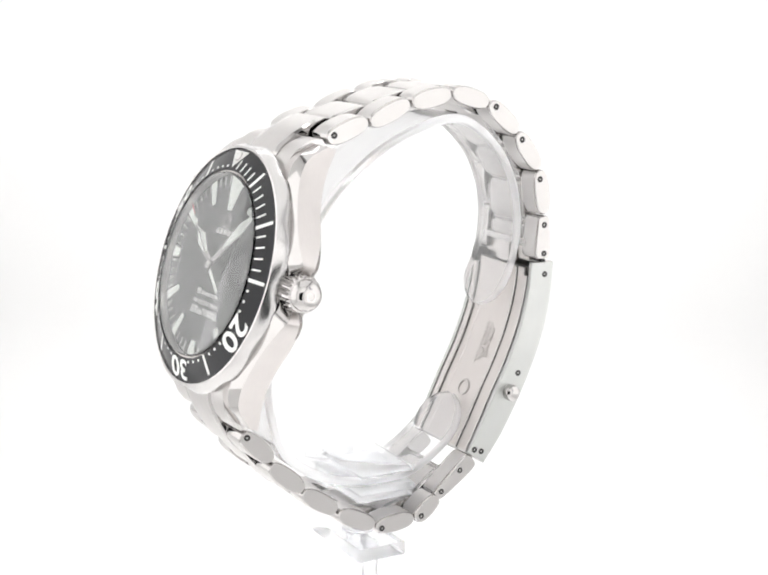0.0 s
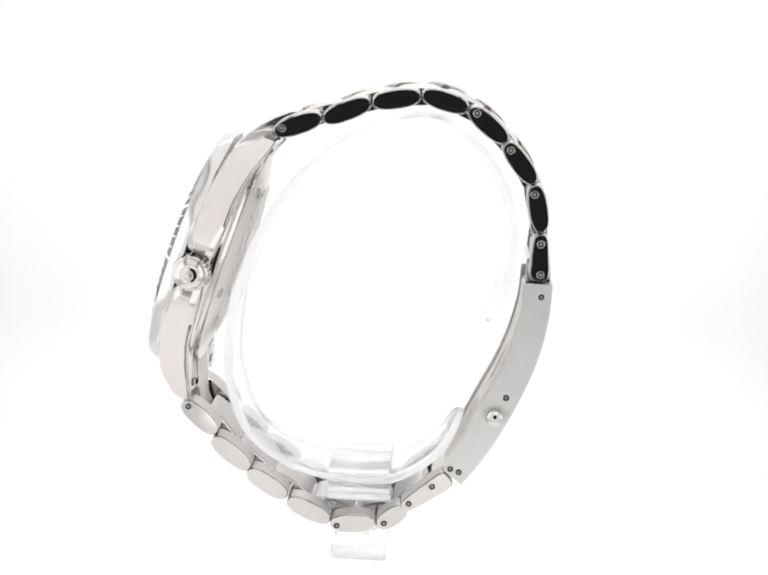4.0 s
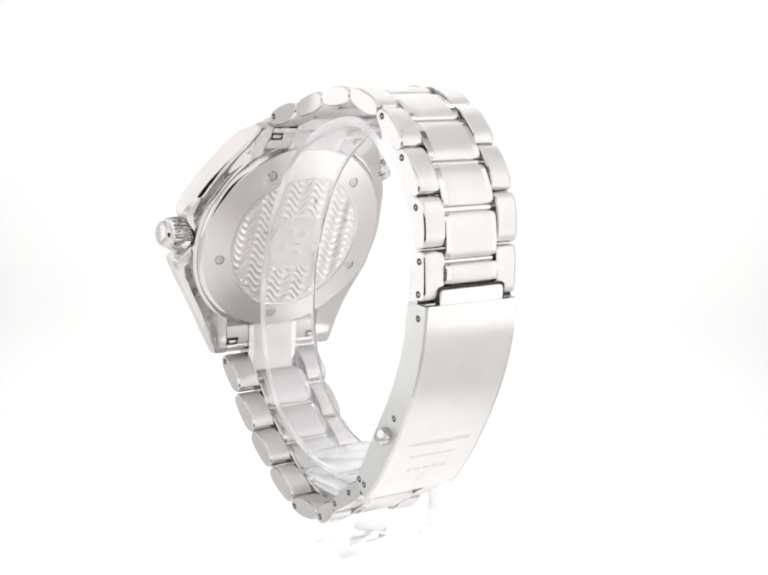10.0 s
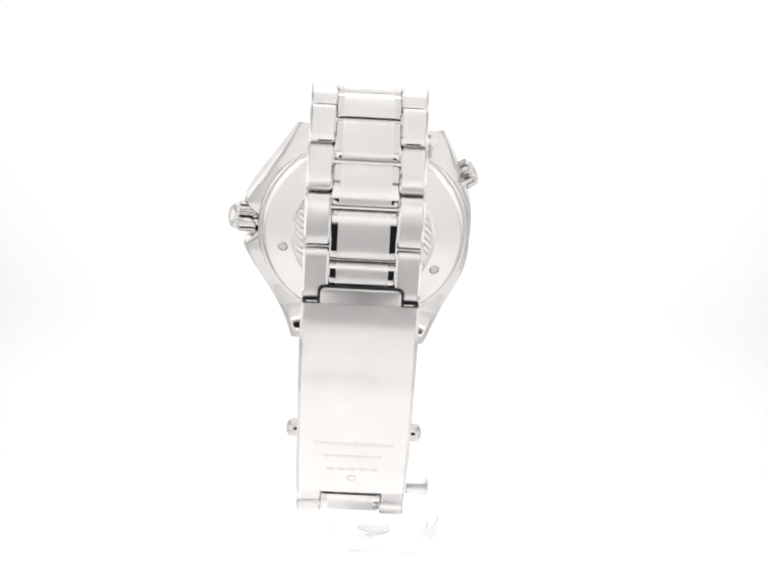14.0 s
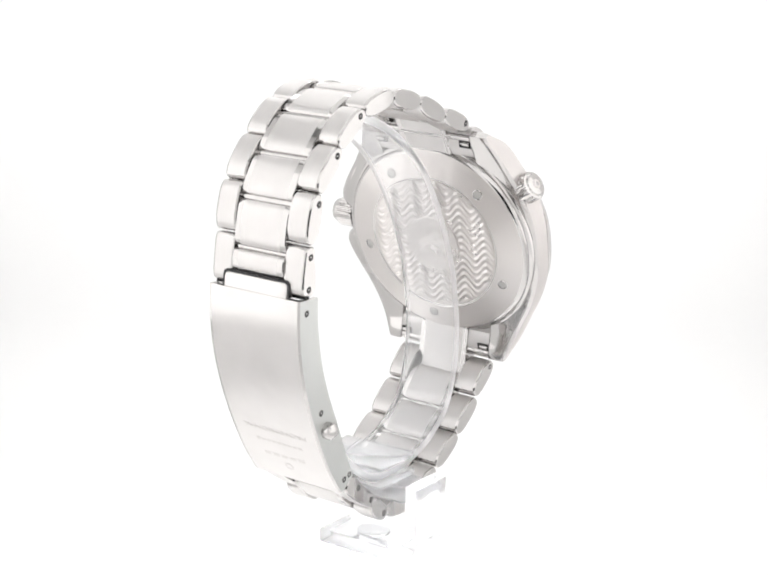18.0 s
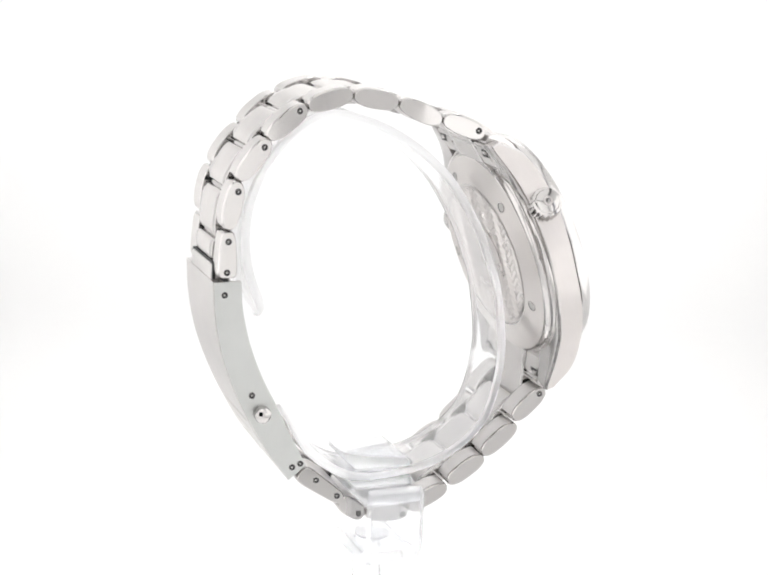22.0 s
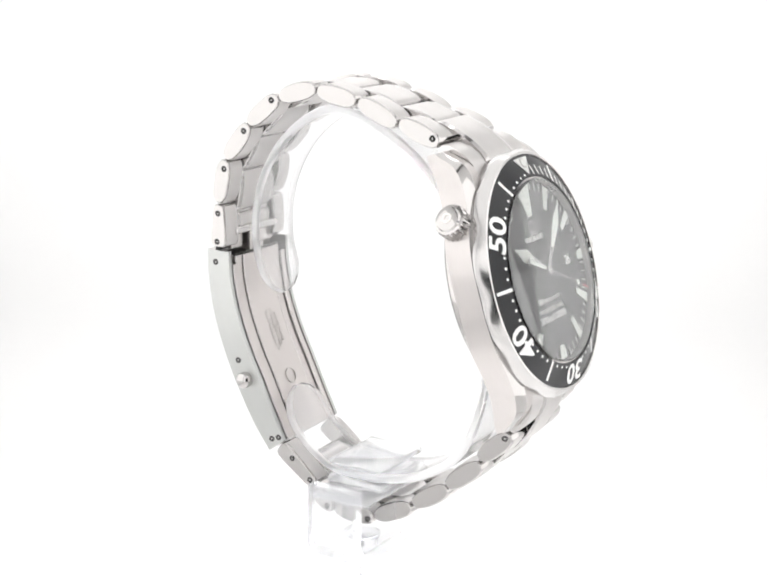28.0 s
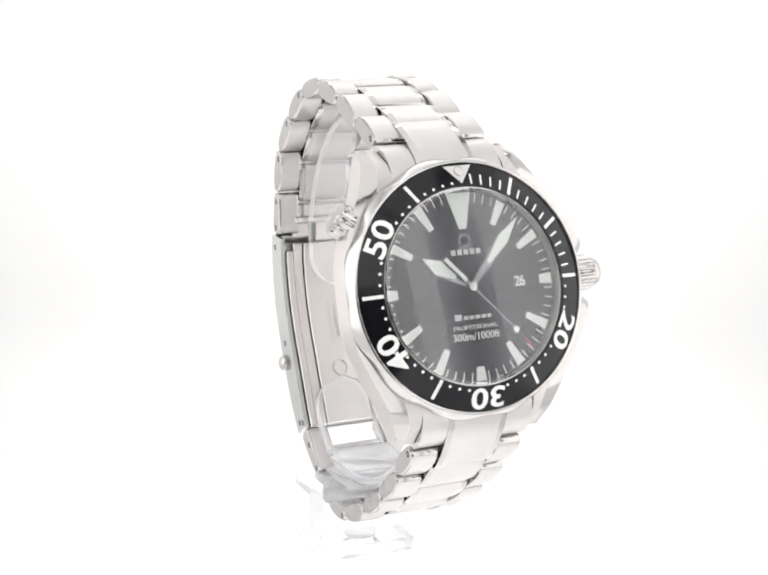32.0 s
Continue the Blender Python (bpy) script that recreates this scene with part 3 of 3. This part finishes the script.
def centre_link_mesh(width, a, b):
    w = width / 2
    prof = oval(a, b, 3.0, 28)
    bm = bmesh.new()
    vs = []
    for x, s in ((-w, 0.88), (-w + 0.12, 0.955), (-w + 1.1, 1.0), (w - 1.1, 1.0), (w - 0.12, 0.955), (w, 0.88)):
        vs.append([bm.verts.new((x, y, z * s)) for y, z in prof])
    n = len(prof)
    for j, (p, q) in enumerate(zip(vs, vs[1:])):
        for k in range(n):
            f = bm.faces.new((p[k], p[(k + 1) % n], q[(k + 1) % n], q[k]))
            mid = abs(prof[k][0] + prof[(k + 1) % n][0]) / 2
            f.material_index = 0 if j == 2 and mid < a - 0.4 else 1
    for ring in (vs[0][::-1], vs[-1]):
        bm.faces.new(ring).material_index = 1
    return bm


def pin_mesh():
    bm = bmesh.new()
    # flat near-black ring painted as the shade inside the pin hole
    lathe(bm, [(0, 0.10), (0.08, 0.09), (0.14, 0.06), (0.17, 0.012), (0.55, 0.012), (0.58, 0.03), (0.63, 0.0), (0.63, -0.2), (0, -0.2)], n=20,
          mats=[1, 1, 1, 0, 1, 1, 1, 1], closed=False)
    return bm


Link = collections.namedtuple("Link", "y0 z0 y1 z1 half pin kind")
UPPER = [Link(-29.4, 17.4, -21.5, 20.3, 10.05, (-28.03, 18.2), 0), Link(-21.3, 19.8, -13.5, 23.1, 9.9, None, 0),
         Link(-13.3, 22.95, -5.3, 24.35, 9.85, None, 0), Link(-5.2, 24.7, 2.6, 22.5, 9.65, None, 0),
         Link(2.7, 22.6, 9.2, 17.3, 9.45, (4.04, 21.85), 0), Link(8.9, 17.2, 14.1, 10.6, 9.42, (9.9, 16.0), 0),
         Link(14.1, 10.5, 15.7, 2.4, 9.4, (14.2, 8.8), 0), Link(15.6, 2.2, 15.7, -5.8, 9.3, (15.7, 0.5), 1)]
LOWER = [Link(-44.4, -29.6, -38.4, -35.1, 9.95, (-43.25, -30.4), 0), Link(-39.1, -35.9, -32.5, -41.3, 9.9, None, 0),
         Link(-32.9, -41.6, -26.0, -46.1, 9.8, None, 0), Link(-25.9, -46.6, -18.3, -50.15, 9.7, None, 0),
         Link(-18.3, -50.6, -10.2, -50.2, 9.6, (-17.05, -50.8), 0), Link(-9.95, -50.75, -5.2, -47.1, 9.5, (-8.8, -50.0), 2),
         Link(-5.8, -47.2, 2.2, -41.2, 9.3, (-4.65, -46.2), 3)]
INNER = 5.3
bracelet_mesh = {}


def along(l, flip):
    """Pose of a link: its y along the bracelet, its z out of the loop."""
    ang = math.degrees(math.atan2(l.z1 - l.z0, l.y1 - l.y0))
    return mm_pose(0, (l.y0 + l.y1) / 2, (l.z0 + l.z1) / 2, ang + (180 if flip else 0), 0, 0), math.hypot(l.y1 - l.y0, l.z1 - l.z0)


pin_owner = None
for row, flip in ((UPPER, False), (LOWER, True)):
    for l in row:
        m, length = along(l, flip)
        for side in (1, -1):
            key = (l.kind, round(l.half, 2), side)
            inner_x = INNER
            w = l.half - inner_x
            # the sides narrow a little towards the clasp
            place = mm_pose(side * (inner_x + l.half) / 2, m.translation.y / MM, m.translation.z / MM, 0, 0, side * 2.0) @ pose(0, 0, 0, math.degrees(m.to_euler().x), 0, 0)
            if side > 0:
                place = place @ pose(0, 0, 0, 0, 0, 180)
            if key not in bracelet_mesh:
                if l.kind in (0, 2):
                    b = outer_link_mesh(w, length / 2, 1.68)
                else:
                    # tapered link next to the clasp, thick at the clasp end
                    thick_end = (1 if side < 0 else -1) * (-1 if l.kind == 3 else 1)
                    b = outer_link_mesh(w, length / 2, 1.55, 4.5, 0.2 * thick_end)
                ob = part("outer_link", b, [BRUSHED_ALONG, POLISHED], watch, "brushed outer link with polished oval side", place)
                bracelet_mesh[key] = ob
            else:
                ob = shared("outer_link", bracelet_mesh[key], watch, place, "brushed outer link with polished oval side")
            holes = [l.pin] if l.pin else []
            if l.kind == 1:
                holes.append((15.9, -4.7))
            if l.kind == 3:
                holes.append((-0.7, -42.9))
            for (y, z) in holes:
                spot = place.inverted() @ (Vector((side * l.half, y, z)) * MM)
                mm = mm_pose(-w / 2 - 0.005, spot.y / MM, spot.z / MM, 0, -90, 0)
                pin_owner = shared("pin", pin_owner, ob, mm) if pin_owner else part("pin", pin_mesh(), [HOLE_SHADE, POLISHED, RECESS_GREY], ob, "", mm)


def joint(l):
    """Where two centre links meet on the rod through an outer link."""
    f = {4: 0.4, 5: 0.38, 6: 0.29, 7: 0.25}.get(UPPER.index(l), 0.42) if l in UPPER else 0.5
    return Vector((0, l.y0 + f * (l.y1 - l.y0), l.z0 + f * (l.z1 - l.z0)))


centre_owner = None
for row, flip in ((UPPER, False), (LOWER, True)):
    for a, b in zip(row, row[1:]):
        p, q = joint(a), joint(b)
        ang = math.degrees(math.atan2(q.z - p.z, q.y - p.y)) + (180 if flip else 0)
        c = (p + q) / 2
        out = Matrix.Rotation(radians(ang), 3, "X") @ Vector((0, 0, 1))
        c += out * 0.2
        length = (q - p).length
        m = mm_pose(0, c.y, c.z, ang, 0, 0) @ Matrix.Diagonal((1, (length - 0.25) / 8.0, 1, 1))
        if centre_owner:
            shared("centre_link", centre_owner, watch, m, "brushed centre link with polished edges")
        else:
            centre_owner = part("centre_link", centre_link_mesh(10.3, 4.0, 1.55), [BRUSHED_ALONG, POLISHED], watch, "brushed centre link with polished edges", m)
m = mm_pose(0, 15.95, -1.85, -90, 0, 0) @ Matrix.Diagonal((1, 0.49, 1, 1))
shared("centre_link", centre_owner, watch, m, "short centre link beside the clasp")
bm = bmesh.new()
box(bm, -6.3, -2.9, 14.9, 15.6, -6.4, -3.6, 0)
box(bm, 2.9, 6.3, 14.9, 15.6, -6.4, -3.6, 0)
box(bm, -1.9, 1.9, 13.9, 15.6, -7.2, -3.0, 0)
# added plate, coloured as the shade in the clasp mouth
box(bm, -6.42, 6.42, 15.6, 15.85, -6.4, -3.2, 1)
hinge = part("clasp_hinge", bm, [BRUSHED_BACK, HOLE_SHADE], watch, "hinge with a near-black plate for the shade in the clasp mouth")
bm = bmesh.new()
lathe(bm, [(0, -6.2), (0.6, -6.2), (0.75, -6.0), (0.75, 6.0), (0.6, 6.2), (0, 6.2)], n=18, closed=False)
part("hinge_rod", bm, BEVEL, hinge, "", mm_pose(0, 14.35, -3.1, 0, 90, 0))
rod_owner = None
for l in UPPER[1:] + LOWER[1:]:
    m = mm_pose(0, joint(l).y, joint(l).z, 0, 90, 0)
    if rod_owner:
        shared("link_rod", rod_owner, watch, m)
    else:
        bm = bmesh.new()
        lathe(bm, [(0, -5.6), (0.75, -5.6), (0.75, 5.6), (0, 5.6)], n=16, closed=False)
        rod_owner = part("link_rod", bm, POLISHED, watch, "", m)

# folding clasp
OUTER = smooth_path([(0, 18.0, -6.3), (0, 17.7, -12), (0, 16.5, -18.5), (0, 14.2, -25.2), (0, 11.2, -31.6), (0, 7.9, -37.4), (0, 4.3, -42.3)], 4)
INSIDE = smooth_path([(0, 13.4, -6.3), (0, 13.0, -11.5), (0, 11.6, -17.6), (0, 9.3, -23.6), (0, 6.5, -29.2), (0, 3.9, -34.6), (0, 1.2, -39.9)], 4)


def clasp_cover():
    bm = bmesh.new()
    HW = 9.3
    for s in (1, -1):
        rings = []
        for o, i in zip(OUTER, INSIDE):
            rings.append([(s * HW, o.y, o.z), (s * HW, i.y, i.z), (s * (HW - 0.8), i.y, i.z), (s * (HW - 0.8), o.y, o.z)])
        loft(bm, rings, mats=[2, 2, 0, 0], cap_mat=0)
    rings = []
    for o, i in zip(OUTER, INSIDE):
        d = (i - o).normalized()
        n = o + d * 0.9
        e = o - d * 0.12
        rings.append([(-HW - 0.003, o.y, o.z), (-HW + 0.5, e.y, e.z), (HW - 0.5, e.y, e.z), (HW + 0.003, o.y, o.z), (HW - 0.4, n.y, n.z), (-HW + 0.4, n.y, n.z)])
    loft(bm, rings, mats=[1, 0, 1, 0, 0, 0])
    return bm


cover = part("clasp_cover", clasp_cover(), [BRUSHED_CLASP, POLISHED, BRUSHED_SIDE], watch, "brushed steel clasp cover, closed")


def tab_outline(half, low, high, r):
    """Plate seen from outside, with round upper corners."""
    return [(-half, low)] + [(-half + r - r * math.cos(radians(18 * k)), high - r + r * math.sin(radians(18 * k))) for k in range(6)] + \
        [(half - r + r * math.sin(radians(18 * k)), high - r + r * math.cos(radians(18 * k))) for k in range(6)] + [(half, low)]


def tab_plate(half, low, high, r, depths):
    bm = bmesh.new()
    loft(bm, [[(x, y + 0.03 * (low - z), z) for x, z in tab_outline(half - c, low, high - c, r)] for y, c in depths])
    return bm


# solid plate behind the tab, coloured as the shade round it
part("clasp_mouth_shade", tab_plate(6.75, -6.6, -3.45, 0.9, ((17.2, 0), (17.66, 0))), HOLE_SHADE, cover, "near-black plate for the shade round the tab")
part("clasp_tab", tab_plate(6.4, -6.35, -3.8, 0.8, ((16.4, 0), (17.55, 0), (17.82, 0.12), (17.93, 0.4))), BRUSHED_CLASP, cover, "brushed tab of the clasp")
# solid bar, coloured as the shade between links and cover
bm = bmesh.new()
box(bm, -9.1, 9.1, 15.5, 16.4, -6.28, -5.85)
part("clasp_gap_shade", bm, HOLE_SHADE, cover, "near-black bar for the shade above the cover")
for s in (1, -1):
    bm = bmesh.new()
    lathe(bm, [(0, -0.5), (1.45, -0.5), (1.5, 0.9), (1.35, 1.35), (0.9, 1.7), (0, 1.85)], n=28, closed=False)
    part("push_button", bm, POLISHED, cover, "polished domed push button", mm_pose(s * 9.3, 9.5, -29.65, 0, 90 * s, 0))
    for (y, z) in ((16.25, -8.5), (11.25, -26.3), (2.3, -39.5), (3.77, -40.0)):
        shared("pin", pin_owner, cover, mm_pose(s * 9.32, y, z, 0, 90 * s, 0))
# engraved lines on the cover, as plain bars in a slightly darker steel


def on_cover(z, x):
    for a, b in zip(OUTER, OUTER[1:]):
        if b.z <= z <= a.z:
            t = (z - a.z) / (b.z - a.z)
            p = a.lerp(b, t)
            ang = math.degrees(math.atan2(b.z - a.z, b.y - a.y))
            return mm_pose(x, p.y, p.z, ang, 0, 0) @ mm_pose(0, 0, 0.11)


for z, h, xs in ((-34.0, 0.75, [(-4.4 + 1.1 * k, 0.8) for k in range(9)]), (-36.9, 1.1, [(-3.6 + 1.8 * k, 1.25) for k in range(5)])):
    for k, (x, w) in enumerate(xs):
        part("engraved_bar", bar_mesh(w, 0.6 * h * (1.5 if len(xs) == 9 and k == 8 else 1), 0.04), FAINT, cover, "", on_cover(z, x))
letters("lettering", "PROFESSIONAL", 1.2, cover, on_cover(-31.4, 0) @ mm_pose(0, 0, 0.01) @ Matrix.Diagonal((1.62, 1, 1, 1)), FAINT, "faint grey engraved lettering", -0.01)
bm = bmesh.new()
lathe(bm, [(0.62, 0), (0.88, 0), (0.88, 0.04), (0.62, 0.04)], n=28)
part("engraved_mark", bm, FAINT, cover, "plain faint ring mark", on_cover(-39.0, 0))


# folded blades inside the clasp
def blade(x0, x1, inset, thick, i0, i1):
    """A strip that follows the inside of the clasp, from x0 to x1 across."""
    bm = bmesh.new()
    rings = []
    for o, i in list(zip(OUTER, INSIDE))[i0:i1]:
        d = (i - o).normalized()
        p, q = i - d * inset, i - d * (inset + thick)
        c = min(0.12, thick / 3)
        p2 = i - d * (inset + c)
        rings.append([(x0 + c, p.y, p.z), (x1 - c, p.y, p.z), (x1, p2.y, p2.z), (x1, q.y, q.z), (x0, q.y, q.z), (x0, p2.y, p2.z)])
    loft(bm, rings, mats=[0, 1, 1, 1, 1, 1], cap_mat=1)
    return bm


inner = part("clasp_blade", blade(-4.55, 4.55, 0.1, 0.8, 1, 25), [BLADE, BEVEL], watch, "satin folding blade with engraved lines")
for s in (1, -1):
    part("blade_rail", blade(*sorted((s * 4.75, s * 6.6)), 0.35, 0.8, 1, 25), [BLADE, BEVEL], inner, "narrow rail of the folding blade")
    part("blade_rail", blade(*sorted((s * 6.8, s * 8.1)), -0.1, 0.9, 2, 25), [BLADE, BEVEL], inner, "outer rail of the folding blade")
# solid strip whose grey stands in for the shade between the rails
part("rail_gap_shade", blade(-8.1, 8.1, 1.6, 0.3, 1, 25), [RECESS_GREY, RECESS_GREY], inner, "grey strip toned as the shade between the rails")


def on_blade(k, x):
    a, b = INSIDE[k], INSIDE[k + 1]
    ang = math.degrees(math.atan2(b.z - a.z, b.y - a.y))
    return mm_pose(x, a.y - 0.0, a.z, ang + 180, 0, 0)


mark_owner = None
for k in range(9, 14):
    for j in (0, 1):
        m = on_blade(k, -0.4) @ mm_pose(0, -0.8 * j, 0)
        mark_owner = shared("engraved_bar", mark_owner, inner, m) if mark_owner else part("engraved_bar", bar_mesh(0.5, 0.5, 0.02), FAINT, inner, "", m)
for x, words in ((0.7, "STAINLESS STEEL"), (1.8, "SWISS MADE")):
    letters("lettering", words, 1.0, inner, on_blade(11, x) @ mm_pose(0, 0, 0.03, 0, 0, -90), FAINT, "faint engraved lettering")
bm = bmesh.new()
lathe(bm, [(1.3, 0), (1.5, 0), (1.5, 0.1), (1.3, 0.1)], n=28)
part("blade_ring", bm, FAINT, inner, "round mark on the blade", on_blade(17, 0))

# ---- the clear display stand ----
stand = tagged(new("display_stand"), "clear acrylic watch stand with an open cuff on a slim stem", "stand")
CUFF = smooth_path([(0, 8.0, -15.0), (0, 11.2, -7.2), (0, 12.0, 0), (0, 10.6, 7.4), (0, 6.8, 14.2), (0, 0.8, 19.4), (0, -4.6, 21.0), (0, -11.8, 19.4),
                    (0, -19.9, 15.2), (0, -27.2, 8.6), (0, -32.5, 0.2), (0, -35.2, -6.4), (0, -37.1, -13.0), (0, -37.9, -24.6), (0, -34.6, -35.8),
                    (0, -27.4, -41.9), (0, -18.4, -44.6), (0, -8.2, -44.6), (0, 0.2, -39.2), (0, 4.2, -32.0)], 9)


def cuff_mesh():
    bm = bmesh.new()
    rings = []
    n = len(CUFF)
    total = sum((b - a).length for a, b in zip(CUFF, CUFF[1:]))
    run = 0.0
    for k, p in enumerate(CUFF):
        if k:
            run += (p - CUFF[k - 1]).length
        t = (CUFF[min(k + 1, n - 1)] - CUFF[max(k - 1, 0)]).normalized()
        nrm = Vector((0, t.z, -t.y))
        if nrm.dot(Vector((0, -12, -12)) - p) < 0:
            nrm = -nrm
        d = min(run, total - run)
        half = 5.8 * math.sqrt(max(0.03, 1 - max(0, 1 - d / 5.8) ** 2))
        lean = 1.7 + 0.06 * p.z   # the cuff leans a little to one side
        q = p + nrm * (1.0 + 0.6 * min(1, d / 4))
        rings.append([(lean + x, y, z) for x, y, z in [(-half + 0.3, p.y, p.z), (half - 0.3, p.y, p.z), (half, (p.y * 3 + q.y) / 4, (p.z * 3 + q.z) / 4), (half, (p.y + 3 * q.y) / 4, (p.z + 3 * q.z) / 4),
                      (half - 0.3, q.y, q.z), (-half + 0.3, q.y, q.z), (-half, (p.y + 3 * q.y) / 4, (p.z + 3 * q.z) / 4), (-half, (p.y * 3 + q.y) / 4, (p.z * 3 + q.z) / 4)]])
    loft(bm, rings, mats=[0, 1, 1, 1, 0, 1, 1, 1], cap_mat=1)
    return bm


def rounded_box(x0, x1, y0, y1, z0, z1, r, seg=2):
    bm = bmesh.new()
    box(bm, x0, x1, y0, y1, z0, z1)
    bmesh.ops.bevel(bm, geom=bm.edges[:], offset=r, segments=seg, affect="EDGES", profile=0.5)
    return bm


pieces = [part("cuff", cuff_mesh(), [ACRYLIC, FROSTED], stand, "open clear cuff")]
pieces.append(part("clamp_plate", rounded_box(-8.0, 7.0, -19.2, -8.4, -42.55, -41.5, 0.25), HAZY, stand, "clear plate inside the cuff"))
pieces.append(part("clamp_block", rounded_box(-8.2, 7.2, -19.4, -8.2, -45.95, -44.65, 0.35), HAZY, stand, "clear block under the cuff"))
pieces.append(part("clamp_base", rounded_box(-12.9, 6.7, -19.4, -8.2, -47.4, -46.05, 0.45, 3), HAZY, stand, "rounded clear base of the clamp"))


def bracket_mesh():
    """A flat strip bent upwards round one end, with slightly eased edges."""
    path = [(5.2, -57.8), (-9.0, -57.8)] + [(-10.2 - 4.0 * math.sin(radians(15 * k)), -53.8 - 4.0 * math.cos(radians(15 * k))) for k in range(7)] + [(-14.2, -50.0), (-14.2, -44.3)]
    bm = bmesh.new()
    rings = []
    for k, (x, z) in enumerate(path):
        (xa, za), (xb, zb) = path[max(k - 1, 0)], path[min(k + 1, len(path) - 1)]
        t = Vector((xb - xa, zb - za)).normalized()
        nx, nz = t.y, -t.x
        ring = []
        for y, h in ((-18.5, 1.0), (-18.2, 1.3), (-8.9, 1.3), (-8.6, 1.0), (-8.6, -1.0), (-8.9, -1.3), (-18.2, -1.3), (-18.5, -1.0)):
            ring.append((x + nx * h, y, z + nz * h))
        rings.append(ring)
    loft(bm, rings)
    return bm


pieces.append(part("bracket", bracket_mesh(), HAZY, stand, "bent clear strip below the clamp"))
bm = bmesh.new()
lathe(bm, [(0, 0), (3.0, 0), (3.0, 0.5), (2.2, 0.7), (0, 0.4)], n=32, closed=False)
pieces.append(part("boss", bm, HAZY, stand, "low round boss on the cross bar", mm_pose(-3.5, -13.4, -56.45)))
FLOOR_Z = -169.0
pieces.append(part("stem", rounded_box(-6.2, 0.4, -14.6, -11.2, FLOOR_Z + 4.05, -59.15, 0.4), HAZY, stand, "slim clear stem"))
bm = bmesh.new()
lathe(bm, [(0, 0), (30, 0), (30.5, 0.5), (30.5, 3.5), (30, 4.0), (0, 4.0)], n=64, closed=False)
pieces.append(part("base", bm, ACRYLIC, stand, "round clear base plate", mm_pose(-2.9, -12.9, FLOOR_Z)))
for ob in pieces:
    ob.visible_shadow = False


# ---- what moves ----
AXIS = Vector((-0.00197, 0.0, 0.217))
MOUNT = Matrix.Translation((0.011961, 0.004986, -0.048693)) @ Matrix(((0.522292, 0.852709, -0.009892), (-0.852536, 0.522385, 0.017231),
                                                                      (0.019861, -0.000566, 0.999803))).to_4x4()
RATE = -8.612   # degrees a second


def turned(t, mount):
    return Matrix.Translation(AXIS) @ pose(0, 0, 0, 0, 0, RATE * t) @ mount


def motions():
    # watch and stand turn together on their upright axis
    level = Matrix.Translation(MOUNT.translation) @ pose(0, 0, 0, 0, 0, -58.5)
    for thing, mount in ((watch, MOUNT), (stand, level)):
        walk(thing, [(t, turned(t, mount)) for t in range(0, 33, 2)])
    # the second hand sweeps six degrees a second; it shows 23 s at the end
    walk(second_hand, [(t, hand_pose(138.0 - 6.0 * (SECONDS - t), 0.98)) for t in range(0, 33, 2)])


motions()
